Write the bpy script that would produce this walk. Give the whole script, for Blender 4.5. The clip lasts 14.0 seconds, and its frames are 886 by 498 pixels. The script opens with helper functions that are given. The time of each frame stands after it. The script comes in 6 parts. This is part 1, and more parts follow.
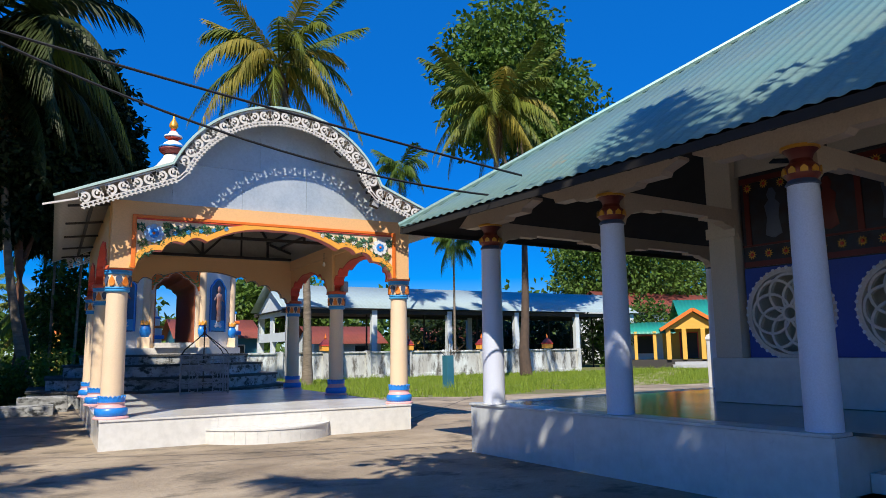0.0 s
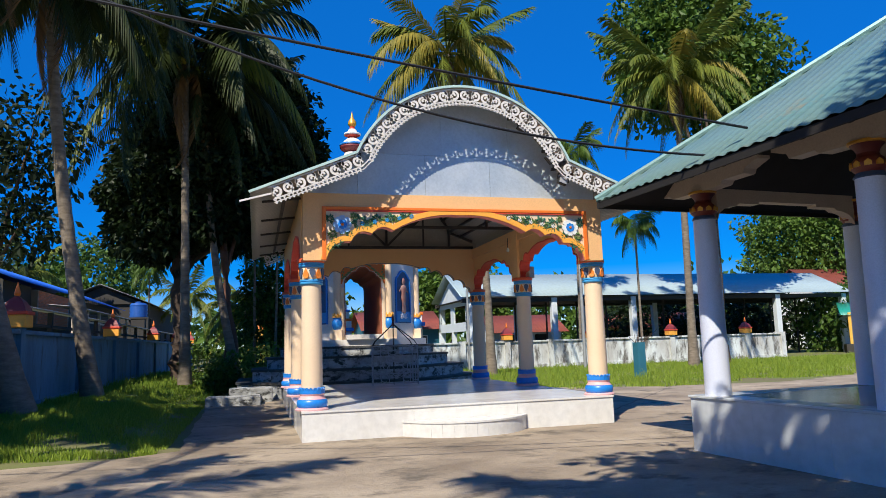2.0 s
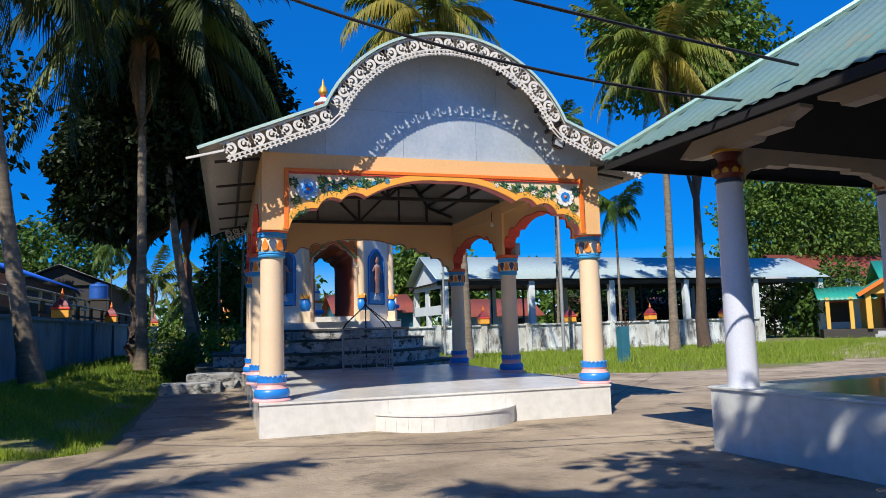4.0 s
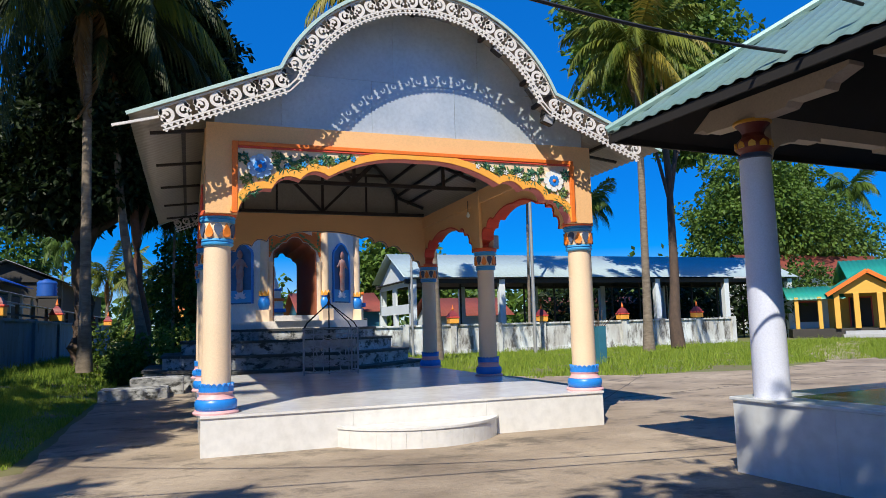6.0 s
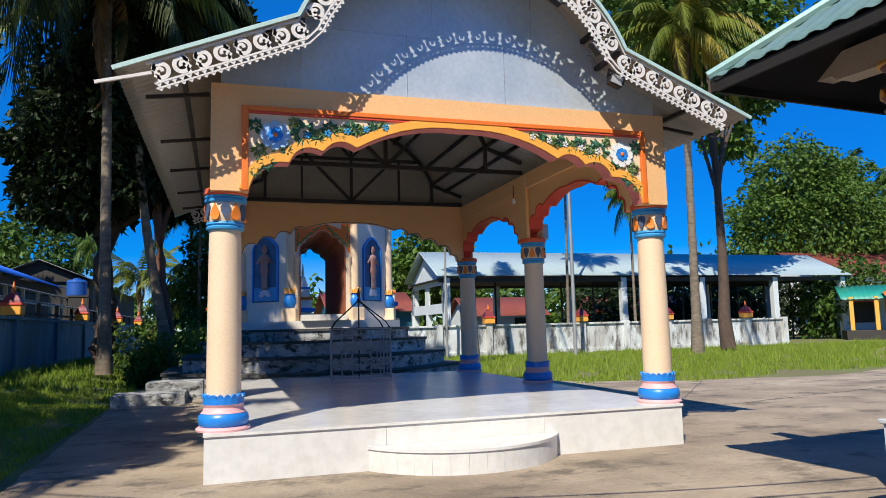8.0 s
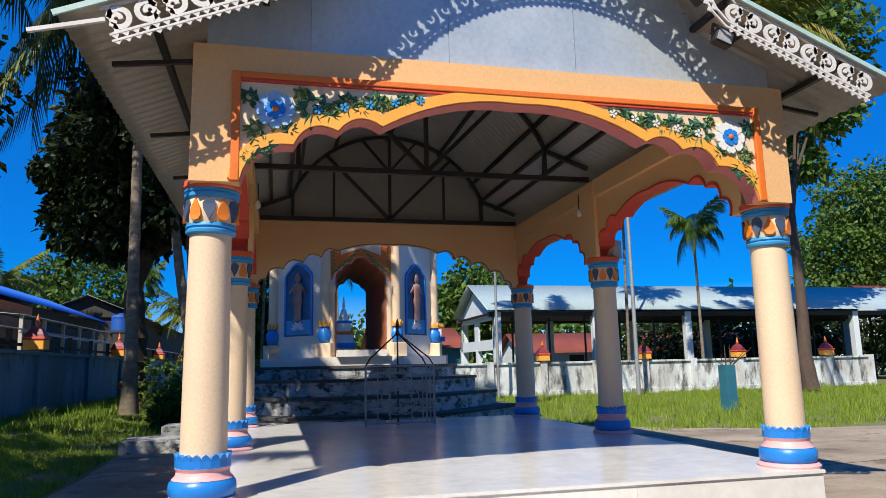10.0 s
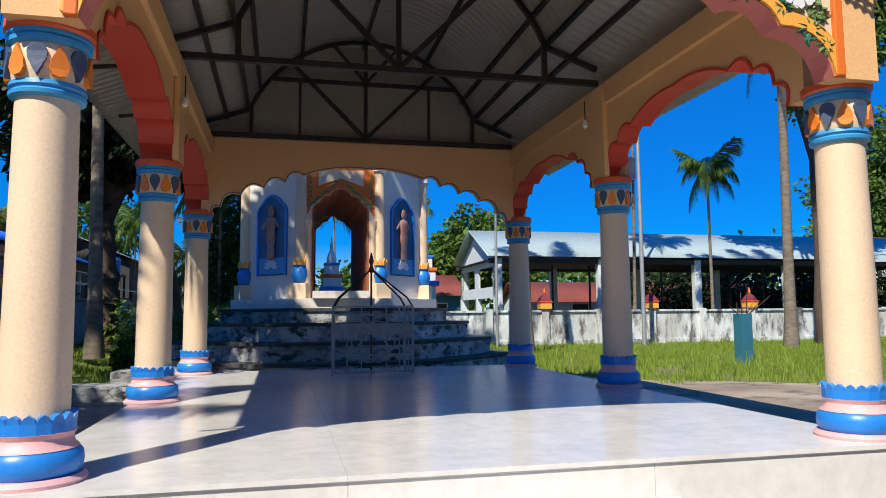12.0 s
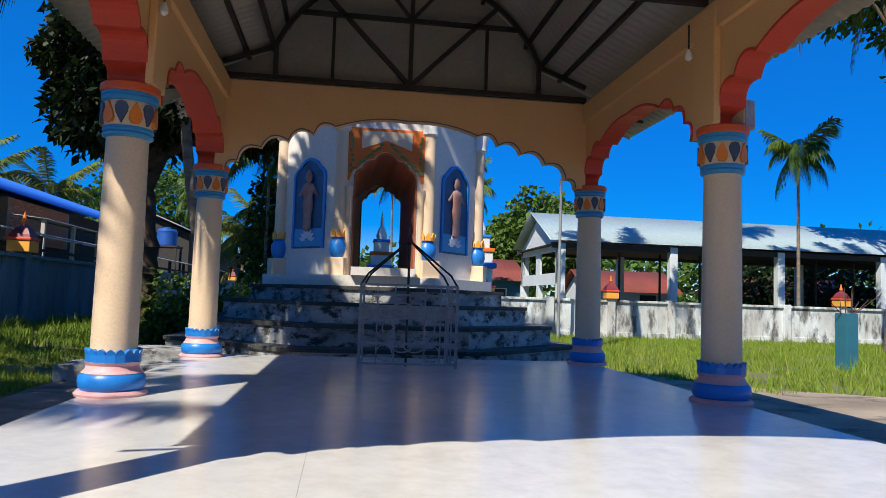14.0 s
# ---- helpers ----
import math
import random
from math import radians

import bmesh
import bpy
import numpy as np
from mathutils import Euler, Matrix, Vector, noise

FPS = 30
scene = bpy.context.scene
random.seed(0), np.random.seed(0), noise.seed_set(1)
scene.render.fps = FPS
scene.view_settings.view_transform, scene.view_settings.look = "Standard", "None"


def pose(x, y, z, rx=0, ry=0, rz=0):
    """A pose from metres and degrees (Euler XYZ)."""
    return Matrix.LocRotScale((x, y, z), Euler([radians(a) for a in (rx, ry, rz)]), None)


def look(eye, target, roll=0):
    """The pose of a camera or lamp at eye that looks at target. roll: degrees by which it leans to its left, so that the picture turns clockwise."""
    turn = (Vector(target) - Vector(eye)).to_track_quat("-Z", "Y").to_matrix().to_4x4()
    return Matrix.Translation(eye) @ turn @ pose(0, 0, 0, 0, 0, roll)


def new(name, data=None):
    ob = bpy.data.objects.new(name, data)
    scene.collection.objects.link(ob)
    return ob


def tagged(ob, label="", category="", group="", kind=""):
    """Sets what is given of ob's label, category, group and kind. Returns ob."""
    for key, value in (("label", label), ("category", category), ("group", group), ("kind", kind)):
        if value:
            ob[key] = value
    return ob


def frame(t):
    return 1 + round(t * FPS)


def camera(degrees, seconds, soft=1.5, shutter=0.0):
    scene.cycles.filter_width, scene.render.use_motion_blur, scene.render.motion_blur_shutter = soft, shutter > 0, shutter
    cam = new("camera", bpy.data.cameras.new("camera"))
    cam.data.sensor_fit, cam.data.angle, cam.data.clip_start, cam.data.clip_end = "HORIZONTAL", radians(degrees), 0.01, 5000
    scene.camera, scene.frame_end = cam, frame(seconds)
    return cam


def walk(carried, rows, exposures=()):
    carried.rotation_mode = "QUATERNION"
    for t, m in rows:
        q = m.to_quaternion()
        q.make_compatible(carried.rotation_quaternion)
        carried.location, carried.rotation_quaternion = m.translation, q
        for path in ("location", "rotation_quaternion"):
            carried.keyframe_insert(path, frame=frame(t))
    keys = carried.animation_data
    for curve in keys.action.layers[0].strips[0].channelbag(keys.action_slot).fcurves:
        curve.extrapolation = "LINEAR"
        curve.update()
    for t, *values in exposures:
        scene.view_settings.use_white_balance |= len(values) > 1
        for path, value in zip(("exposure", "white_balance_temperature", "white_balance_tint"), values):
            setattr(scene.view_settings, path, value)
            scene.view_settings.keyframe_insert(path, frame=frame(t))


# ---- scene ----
cam = camera(64.4, 14.0, soft=0.4)
PATH = [
    (0, (0.378, 0.417, 1.562), (1.339, 2.147, 1.848), -0.8),
    (0.5, (0.329, 0.664, 1.619), (1.095, 2.49, 1.902), -1.1),
    (1, (0.357, 0.878, 1.613), (0.983, 2.756, 1.896), -1.5),
    (1.5, (0.367, 1.086, 1.601), (0.908, 2.991, 1.878), -1.7),
    (2, (0.4, 1.366, 1.558), (0.914, 3.28, 1.824), -1.8),
    (2.5, (0.488, 1.763, 1.536), (1.015, 3.677, 1.784), -1.8),
    (3, (0.546, 2.126, 1.531), (1.092, 4.036, 1.761), -1.8),
    (5.5, (0.934, 3.896, 1.535), (1.59, 5.773, 1.751), -1.4),
    (6, (1.004, 4.219, 1.539), (1.681, 6.089, 1.755), -1.5),
    (6.5, (1.093, 4.594, 1.546), (1.774, 6.462, 1.76), -1.4),
    (7, (1.158, 4.979, 1.525), (1.828, 6.851, 1.741), -1.3),
    (7.5, (1.232, 5.397, 1.524), (1.873, 7.279, 1.741), -1.3),
    (8, (1.33, 5.766, 1.54), (1.924, 7.663, 1.759), -1.4),
    (8.5, (1.435, 6.284, 1.519), (1.976, 8.195, 1.751), -1.2),
    (8.7, (1.472, 6.488, 1.533), (1.995, 8.404, 1.767), -1.3),
    (10.8, (2.199, 8.403, 1.529), (2.645, 10.318, 1.895), -1.1),
    (11, (2.273, 8.578, 1.501), (2.725, 10.498, 1.831), -1.1),
    (11.5, (2.489, 9.029, 1.456), (2.948, 10.961, 1.692), -0.7),
    (12, (2.679, 9.416, 1.399), (3.122, 11.358, 1.586), -0.5),
    (12.5, (2.818, 9.93, 1.372), (3.244, 11.88, 1.493), -0.3),
    (13, (2.985, 10.41, 1.384), (3.365, 12.371, 1.481), 0.0),
    (13.5, (3.081, 10.87, 1.382), (3.405, 12.84, 1.494), 0.4),
    (14, (3.218, 11.292, 1.38), (3.489, 13.268, 1.522), 1.9),
]
walk(cam, [(t, look(eye, target, roll)) for t, eye, target, roll in PATH])

# ---- world, sun ----
SUN_DIR = Vector((0.51, 0.66, -0.91)).normalized()
world = bpy.data.worlds.new("world")
scene.world = world
world.use_nodes = True
wn = world.node_tree
sky = wn.nodes.new("ShaderNodeTexSky")
sky.sky_type, sky.sun_disc = "NISHITA", False
sky.sun_elevation = math.asin(-SUN_DIR.z)
sky.sun_rotation = math.atan2(-SUN_DIR.x, -SUN_DIR.y) % (2 * math.pi)
sky.altitude, sky.air_density, sky.dust_density, sky.ozone_density = 1500.0, 1.0, 0.0, 2.5
deep = wn.nodes.new("ShaderNodeHueSaturation")
deep.inputs["Saturation"].default_value = 2.0
deep.inputs["Hue"].default_value = 0.524
wn.links.new(sky.outputs[0], deep.inputs["Color"])
blue = wn.nodes.new("ShaderNodeMix")
blue.data_type = "RGBA"
blue.inputs[0].default_value = 0.5
blue.inputs[7].default_value = (0.05, 1.65, 5.7, 1)
wn.links.new(deep.outputs[0], blue.inputs[6])
wn.links.new(blue.outputs[2], wn.nodes["Background"].inputs[0])
wn.nodes["Background"].inputs[1].default_value = 0.11
sun = new("sun", bpy.data.lights.new("sun", "SUN"))
sun.data.energy, sun.data.angle, sun.data.color = 5.0, radians(0.45), (1.0, 0.93, 0.80)
sun.matrix_world = look((-30, -36, 50), Vector((-30, -36, 50)) + SUN_DIR)
scene.view_settings.exposure = 0.35


# ---- materials ----
def mat(name, color, rough=0.6, dark=None, scale=3.0, fine=40.0, bump=0.15, metal=0.0, amount=0.5, spec=0.5, per_piece=0.0, stretch=(1, 1, 1), stain=None, stain_at=0.6):
    """A surface with large stains, fine grain and relief; dark: the colour of its stains."""
    m = bpy.data.materials.new(name)
    m.use_nodes = True
    nt = m.node_tree
    N, L = nt.nodes, nt.links
    b = N["Principled BSDF"]
    b.inputs["Roughness"].default_value, b.inputs["Metallic"].default_value = rough, metal
    b.inputs["Specular IOR Level"].default_value = spec
    tc, mp = N.new("ShaderNodeTexCoord"), N.new("ShaderNodeMapping")
    mp.inputs["Scale"].default_value = stretch
    L.new(tc.outputs["Object"], mp.inputs[0])
    big, small = N.new("ShaderNodeTexNoise"), N.new("ShaderNodeTexNoise")
    for n, s in ((big, scale), (small, fine)):
        n.inputs["Scale"].default_value, n.inputs["Detail"].default_value, n.inputs["Roughness"].default_value = s, 6, 0.62
        L.new(mp.outputs[0], n.inputs["Vector"])
    dark = dark or tuple(c * 0.72 for c in color)
    ramp = N.new("ShaderNodeValToRGB")
    ramp.color_ramp.elements[0].position, ramp.color_ramp.elements[1].position = 0.32, 0.68
    ramp.color_ramp.elements[0].color, ramp.color_ramp.elements[1].color = (*dark, 1), (*color, 1)
    L.new(big.outputs["Fac"], ramp.inputs[0])
    mix = N.new("ShaderNodeMix")
    mix.data_type = "RGBA"
    mix.inputs[0].default_value = amount
    mix.inputs[6].default_value = (*color, 1)
    L.new(ramp.outputs[0], mix.inputs[7])
    grain = N.new("ShaderNodeMix")
    grain.data_type, grain.blend_type = "RGBA", "MULTIPLY"
    grain.inputs[0].default_value = 0.35
    gr = N.new("ShaderNodeValToRGB")
    gr.color_ramp.elements[0].position, gr.color_ramp.elements[0].color = 0.25, (0.55, 0.55, 0.55, 1)
    gr.color_ramp.elements[1].position, gr.color_ramp.elements[1].color = 0.6, (1, 1, 1, 1)
    L.new(small.outputs["Fac"], gr.inputs[0])
    L.new(mix.outputs[2], grain.inputs[6])
    L.new(gr.outputs[0], grain.inputs[7])
    out = grain.outputs[2]
    if stain:
        blot, br = N.new("ShaderNodeTexNoise"), N.new("ShaderNodeValToRGB")
        blot.inputs["Scale"].default_value, blot.inputs["Detail"].default_value, blot.inputs["Roughness"].default_value = scale * 2.3, 8, 0.7
        L.new(mp.outputs[0], blot.inputs["Vector"])
        br.color_ramp.elements[0].position, br.color_ramp.elements[1].position = stain_at - 0.06, stain_at + 0.06
        L.new(blot.outputs["Fac"], br.inputs[0])
        st = N.new("ShaderNodeMix")
        st.data_type = "RGBA"
        L.new(br.outputs[0], st.inputs[0])
        L.new(out, st.inputs[6])
        st.inputs[7].default_value = (*stain, 1)
        out = st.outputs[2]
    if per_piece:
        oi, hs, mr = N.new("ShaderNodeObjectInfo"), N.new("ShaderNodeHueSaturation"), N.new("ShaderNodeMapRange")
        mr.inputs["To Min"].default_value, mr.inputs["To Max"].default_value = 1 - per_piece, 1 + per_piece
        L.new(oi.outputs["Random"], mr.inputs["Value"])
        L.new(mr.outputs[0], hs.inputs["Value"])
        L.new(out, hs.inputs["Color"])
        out = hs.outputs[0]
    L.new(out, b.inputs["Base Color"])
    bp = N.new("ShaderNodeBump")
    bp.inputs["Strength"].default_value, bp.inputs["Distance"].default_value = bump, 0.02
    L.new(small.outputs["Fac"], bp.inputs["Height"])
    L.new(bp.outputs[0], b.inputs["Normal"])
    rr = N.new("ShaderNodeMapRange")
    rr.inputs["To Min"].default_value, rr.inputs["To Max"].default_value = max(0.03, rough - 0.1), min(1, rough + 0.12)
    L.new(big.outputs["Fac"], rr.inputs["Value"])
    L.new(rr.outputs[0], b.inputs["Roughness"])
    return m


def leaf_mat(name, light, dark, rough=0.5):
    """Foliage: varies from leaf to leaf and lets some light through."""
    m = bpy.data.materials.new(name)
    m.use_nodes = True
    nt = m.node_tree
    N, L = nt.nodes, nt.links
    b = N["Principled BSDF"]
    b.inputs["Roughness"].default_value = rough
    b.inputs["Specular IOR Level"].default_value = 0.25
    geo, ramp, oi, add = N.new("ShaderNodeNewGeometry"), N.new("ShaderNodeValToRGB"), N.new("ShaderNodeObjectInfo"), N.new("ShaderNodeMath")
    add.operation = "ADD"
    half = N.new("ShaderNodeMath")
    half.operation = "MULTIPLY"
    half.inputs[1].default_value = 0.35
    L.new(oi.outputs["Random"], half.inputs[0])
    sc = N.new("ShaderNodeMath")
    sc.operation = "MULTIPLY"
    sc.inputs[1].default_value = 0.65
    L.new(geo.outputs["Random Per Island"], sc.inputs[0])
    L.new(sc.outputs[0], add.inputs[0])
    L.new(half.outputs[0], add.inputs[1])
    ramp.color_ramp.elements[0].color, ramp.color_ramp.elements[1].color = (*dark, 1), (*light, 1)
    L.new(add.outputs[0], ramp.inputs[0])
    L.new(ramp.outputs[0], b.inputs["Base Color"])
    tr, ms = N.new("ShaderNodeBsdfTranslucent"), N.new("ShaderNodeMixShader")
    L.new(ramp.outputs[0], tr.inputs["Color"])
    ms.inputs[0].default_value = 0.25
    L.new(b.outputs[0], ms.inputs[1])
    L.new(tr.outputs[0], ms.inputs[2])
    L.new(ms.outputs[0], N["Material Output"].inputs["Surface"])
    return m


M_CONC = mat("weathered concrete paving", (0.45, 0.365, 0.265), 0.85, (0.22, 0.17, 0.12), 0.55, 16, 1.0, amount=1.0, stain=(0.14, 0.115, 0.085), stain_at=0.58, stretch=(0.85, 1.15, 1))
M_EARTH = mat("grassy earth", (0.15, 0.19, 0.045), 0.95, (0.17, 0.13, 0.07), 0.6, 18, 0.5, amount=0.9)
M_MARBLE = mat("white marble", (0.72, 0.71, 0.68), 0.2, (0.66, 0.63, 0.58), 0.9, 7, 0.02, amount=0.6, stain=(0.60, 0.52, 0.44), stain_at=0.72, per_piece=0.008)
M_GREYMARBLE = mat("grey veined marble", (0.60, 0.62, 0.62), 0.2, (0.46, 0.48, 0.47), 0.9, 7, 0.02, amount=0.7, stain=(0.38, 0.38, 0.36), stain_at=0.7, per_piece=0.05)
M_DARKFLOOR = mat("polished dark green marble", (0.05, 0.07, 0.068), 0.08, (0.03, 0.042, 0.04), 1.2, 9, 0.01)
M_PEACH = mat("peach wall paint", (0.82, 0.48, 0.215), 0.65, (0.75, 0.42, 0.18), 1.2, 60, 0.06)
M_CREAM = mat("cream column paint", (0.82, 0.62, 0.42), 0.6, (0.75, 0.55, 0.36), 1.5, 60, 0.06)
M_ORANGE = mat("orange trim paint", (0.82, 0.19, 0.02), 0.5, (0.72, 0.14, 0.015), 4, 60, 0.08)
M_YELLOW = mat("amber trim paint", (0.90, 0.42, 0.06), 0.5, (0.8, 0.33, 0.04), 4, 60, 0.08)
M_RED = mat("red arch paint", (0.66, 0.07, 0.035), 0.55, (0.55, 0.05, 0.03), 3, 60, 0.08)
M_DROP = mat("orange teardrop paint", (0.88, 0.24, 0.025), 0.45, (0.75, 0.2, 0.02), 6, 60, 0.06)
M_VERMILION = mat("vermilion trim paint", (0.74, 0.12, 0.03), 0.5, (0.64, 0.09, 0.025), 4, 60, 0.08)
M_ROSE = mat("dusky rose arch paint", (0.62, 0.19, 0.17), 0.55, (0.52, 0.14, 0.13), 4, 60, 0.06)
M_PALEBLUE = mat("pale blue petal paint", (0.36, 0.55, 0.80), 0.45, (0.24, 0.44, 0.72), 6, 60, 0.06)
M_PINK = mat("pale pink paint", (0.80, 0.45, 0.45), 0.5, (0.7, 0.36, 0.36), 4, 60, 0.06)
M_BLUE = mat("bright blue gloss paint", (0.02, 0.24, 0.72), 0.35, (0.02, 0.17, 0.58), 4, 60, 0.06)
M_SKYBLUE = mat("light blue paint", (0.05, 0.34, 0.68), 0.4, (0.04, 0.28, 0.6), 4, 60, 0.06)
M_NAVY = mat("slate blue relief paint", (0.07, 0.10, 0.17), 0.45)
M_GREEN = mat("dark green relief paint", (0.035, 0.15, 0.08), 0.45, (0.02, 0.09, 0.06), 9)
M_OLIVE = mat("olive green relief paint", (0.16, 0.24, 0.07), 0.45, (0.08, 0.15, 0.05), 9)
M_WHITE = mat("white paint", (0.80, 0.79, 0.76), 0.5, (0.70, 0.68, 0.64), 3, 50, 0.05)
M_LATTICE = mat("white painted metal lattice", (0.72, 0.68, 0.64), 0.5, (0.58, 0.54, 0.5), 6, 50, 0.05)
M_TIN = mat("galvanised tin sheet", (0.62, 0.66, 0.69), 0.32, (0.44, 0.51, 0.56), 0.9, 25, 0.04, metal=0.3, amount=0.9, per_piece=0.06)
M_SOFFIT = mat("grey-brown corrugated roof sheet", (0.43, 0.40, 0.34), 0.45, (0.31, 0.285, 0.24), 1.0, 20, 0.05, metal=0.3)
M_ROOFEDGE = mat("pale green roof edge", (0.45, 0.62, 0.58), 0.5)
M_STEEL = mat("black painted steel", (0.018, 0.016, 0.016), 0.5, (0.05, 0.03, 0.02), 6)
M_TEALROOF = mat("weathered teal roof sheet", (0.17, 0.34, 0.34), 0.4, (0.27, 0.36, 0.31), 0.45, 20, 0.06, metal=0.25, amount=0.9, stain=(0.34, 0.30, 0.20), stain_at=0.68)
# near-black on purpose: the shade under the roofs is in this colour
M_ROOFDARK = mat("dark roof boards", (0.012, 0.010, 0.009), 0.8, (0.012, 0.01, 0.009), 3)
M_BRACKET = mat("cream bracket paint", (0.52, 0.43, 0.34), 0.6, (0.40, 0.32, 0.25), 2)
M_LAVENDER = mat("lavender white column paint", (0.66, 0.69, 0.79), 0.45, (0.60, 0.63, 0.74), 2, 60, 0.04)
M_COBALT = mat("cobalt wall paint", (0.03, 0.07, 0.36), 0.6, (0.02, 0.05, 0.28), 2)
M_MURAL = mat("dark mural boards", (0.022, 0.012, 0.012), 0.5, (0.02, 0.03, 0.05), 5, amount=0.9)
M_MAROON = mat("dark red mural border", (0.12, 0.016, 0.012), 0.5)
M_MAROON_F = mat("maroon finial paint", (0.24, 0.035, 0.04), 0.5)
M_CAPRED = mat("dark red capital paint", (0.20, 0.035, 0.02), 0.45, (0.12, 0.02, 0.015), 8)
M_CREAMWALL = mat("grey cream plaster", (0.55, 0.50, 0.42), 0.7, (0.47, 0.42, 0.35), 2)
M_TRACERY = mat("pale stone tracery", (0.62, 0.56, 0.52), 0.55, (0.5, 0.44, 0.4), 4)
M_GOLD = mat("gold paint", (0.75, 0.38, 0.05), 0.35, metal=0.3)
M_SHRINE = mat("stained white plaster", (0.76, 0.72, 0.66), 0.7, (0.66, 0.6, 0.54), 1.2, 30, 0.15, amount=0.8, stretch=(1, 1, 0.45))
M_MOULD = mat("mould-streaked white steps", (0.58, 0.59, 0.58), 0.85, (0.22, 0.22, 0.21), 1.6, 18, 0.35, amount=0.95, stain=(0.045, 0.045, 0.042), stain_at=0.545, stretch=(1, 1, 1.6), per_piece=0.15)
M_DOORRED = mat("red-brown plaster", (0.42, 0.13, 0.06), 0.7)
M_DARKLIP = mat("black mould on step edges", (0.10, 0.10, 0.095), 0.9, (0.03, 0.03, 0.028), 2.0, 18, 0.4, amount=0.95, stain=(0.34, 0.34, 0.32), stain_at=0.66)
M_WALLWHITE = mat("stained white boundary wall", (0.74, 0.80, 0.79), 0.8, (0.42, 0.40, 0.36), 0.9, 14, 0.2, amount=0.9, stain=(0.13, 0.12, 0.105), stain_at=0.54, stretch=(1, 1, 0.35))
# darker and bluer than the wall's pale paint: its shade is mixed in
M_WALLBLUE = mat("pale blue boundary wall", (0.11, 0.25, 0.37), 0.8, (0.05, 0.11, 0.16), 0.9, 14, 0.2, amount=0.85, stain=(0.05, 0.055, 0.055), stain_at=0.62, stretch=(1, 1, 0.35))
M_SHEDROOF = mat("pale blue tin roof", (0.40, 0.50, 0.51), 0.55, (0.34, 0.44, 0.46), 0.3, 6, 0.05, metal=0.15)
M_SHEDWHITE = mat("shed white paint", (0.68, 0.74, 0.76), 0.7, (0.55, 0.6, 0.62), 1)
M_REDROOF = mat("rusty red roof", (0.26, 0.055, 0.035), 0.7, (0.18, 0.045, 0.03), 0.7, 8, 0.2, amount=0.9)
M_GREENROOF = mat("bright green roof sheet", (0.02, 0.30, 0.22), 0.45, (0.015, 0.22, 0.17), 0.8)
M_HUTYELLOW = mat("yellow hut plaster", (0.75, 0.42, 0.07), 0.7, (0.65, 0.33, 0.05), 1)
M_BLUEROOF = mat("blue roof sheet", (0.04, 0.18, 0.72), 0.45, (0.03, 0.14, 0.6), 0.8)
M_GREYROOF = mat("grey roof sheet", (0.42, 0.43, 0.44), 0.5, (0.3, 0.31, 0.32), 0.8)
# brick colour raised to stand for sunlight on a wall the sun misses
M_BRICK = mat("orange brick", (0.66, 0.22, 0.10), 0.85, (0.5, 0.16, 0.08), 6, 40, 0.3, per_piece=0.25)
M_MORTAR = mat("grey mortar", (0.32, 0.28, 0.24), 0.9)
M_TANK = mat("blue plastic tank", (0.02, 0.10, 0.38), 0.4)
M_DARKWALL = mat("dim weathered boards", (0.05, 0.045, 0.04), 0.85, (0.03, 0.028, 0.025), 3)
M_BARK = mat("palm bark", (0.27, 0.22, 0.165), 0.9, (0.11, 0.085, 0.06), 3, 30, 0.5, stretch=(1, 1, 3), amount=0.9)
M_DARKBARK = mat("dark tree bark", (0.10, 0.065, 0.045), 0.95, (0.05, 0.035, 0.025), 4, 30, 0.6, stretch=(1, 1, 0.4), amount=0.9)
M_REDBARK = mat("reddish-brown bark", (0.20, 0.09, 0.055), 0.95, (0.09, 0.05, 0.035), 4, 30, 0.7, stretch=(1, 1, 0.4), amount=0.9)
M_TEALBOX = mat("teal painted tree guard", (0.03, 0.17, 0.24), 0.6, (0.02, 0.10, 0.14), 3)
M_BLACK = mat("black rubber", (0.012, 0.012, 0.013), 0.6)
M_NICHE = mat("dark blue niche paint", (0.03, 0.13, 0.30), 0.5, (0.02, 0.07, 0.16), 3, amount=0.9)
M_FIGURE = mat("muted painted relief", (0.36, 0.30, 0.30), 0.6, (0.38, 0.09, 0.03), 3.0, amount=0.95)
M_GREYPOLE = mat("grey galvanised pole", (0.40, 0.41, 0.40), 0.5, metal=0.4)
M_IRON = mat("grey painted iron", (0.42, 0.42, 0.44), 0.5, (0.12, 0.10, 0.09), 8, 50, 0.1)
M_FROND = leaf_mat("coconut fronds", (0.22, 0.24, 0.035), (0.045, 0.085, 0.012))
M_ARECA = leaf_mat("areca fronds", (0.13, 0.20, 0.03), (0.03, 0.075, 0.012))
M_FROND_Y = leaf_mat("yellowing fronds", (0.42, 0.32, 0.05), (0.16, 0.16, 0.03))
# darker copy of the coconut fronds: shade put into the colour
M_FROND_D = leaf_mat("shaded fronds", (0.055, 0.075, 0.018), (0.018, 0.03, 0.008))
M_DEADFROND = leaf_mat("dry fronds", (0.25, 0.14, 0.05), (0.12, 0.07, 0.03))
M_LEAF = leaf_mat("broad green leaves", (0.12, 0.20, 0.03), (0.02, 0.06, 0.01))
# darkened copy of the broad leaves, standing in for shade on the crowns
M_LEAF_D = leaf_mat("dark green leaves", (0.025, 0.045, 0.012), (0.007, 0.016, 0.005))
M_LEAF_L = leaf_mat("fresh light leaves", (0.20, 0.28, 0.05), (0.05, 0.11, 0.015))
M_GRASS = leaf_mat("lawn grass", (0.34, 0.42, 0.05), (0.10, 0.19, 0.02), 0.6)


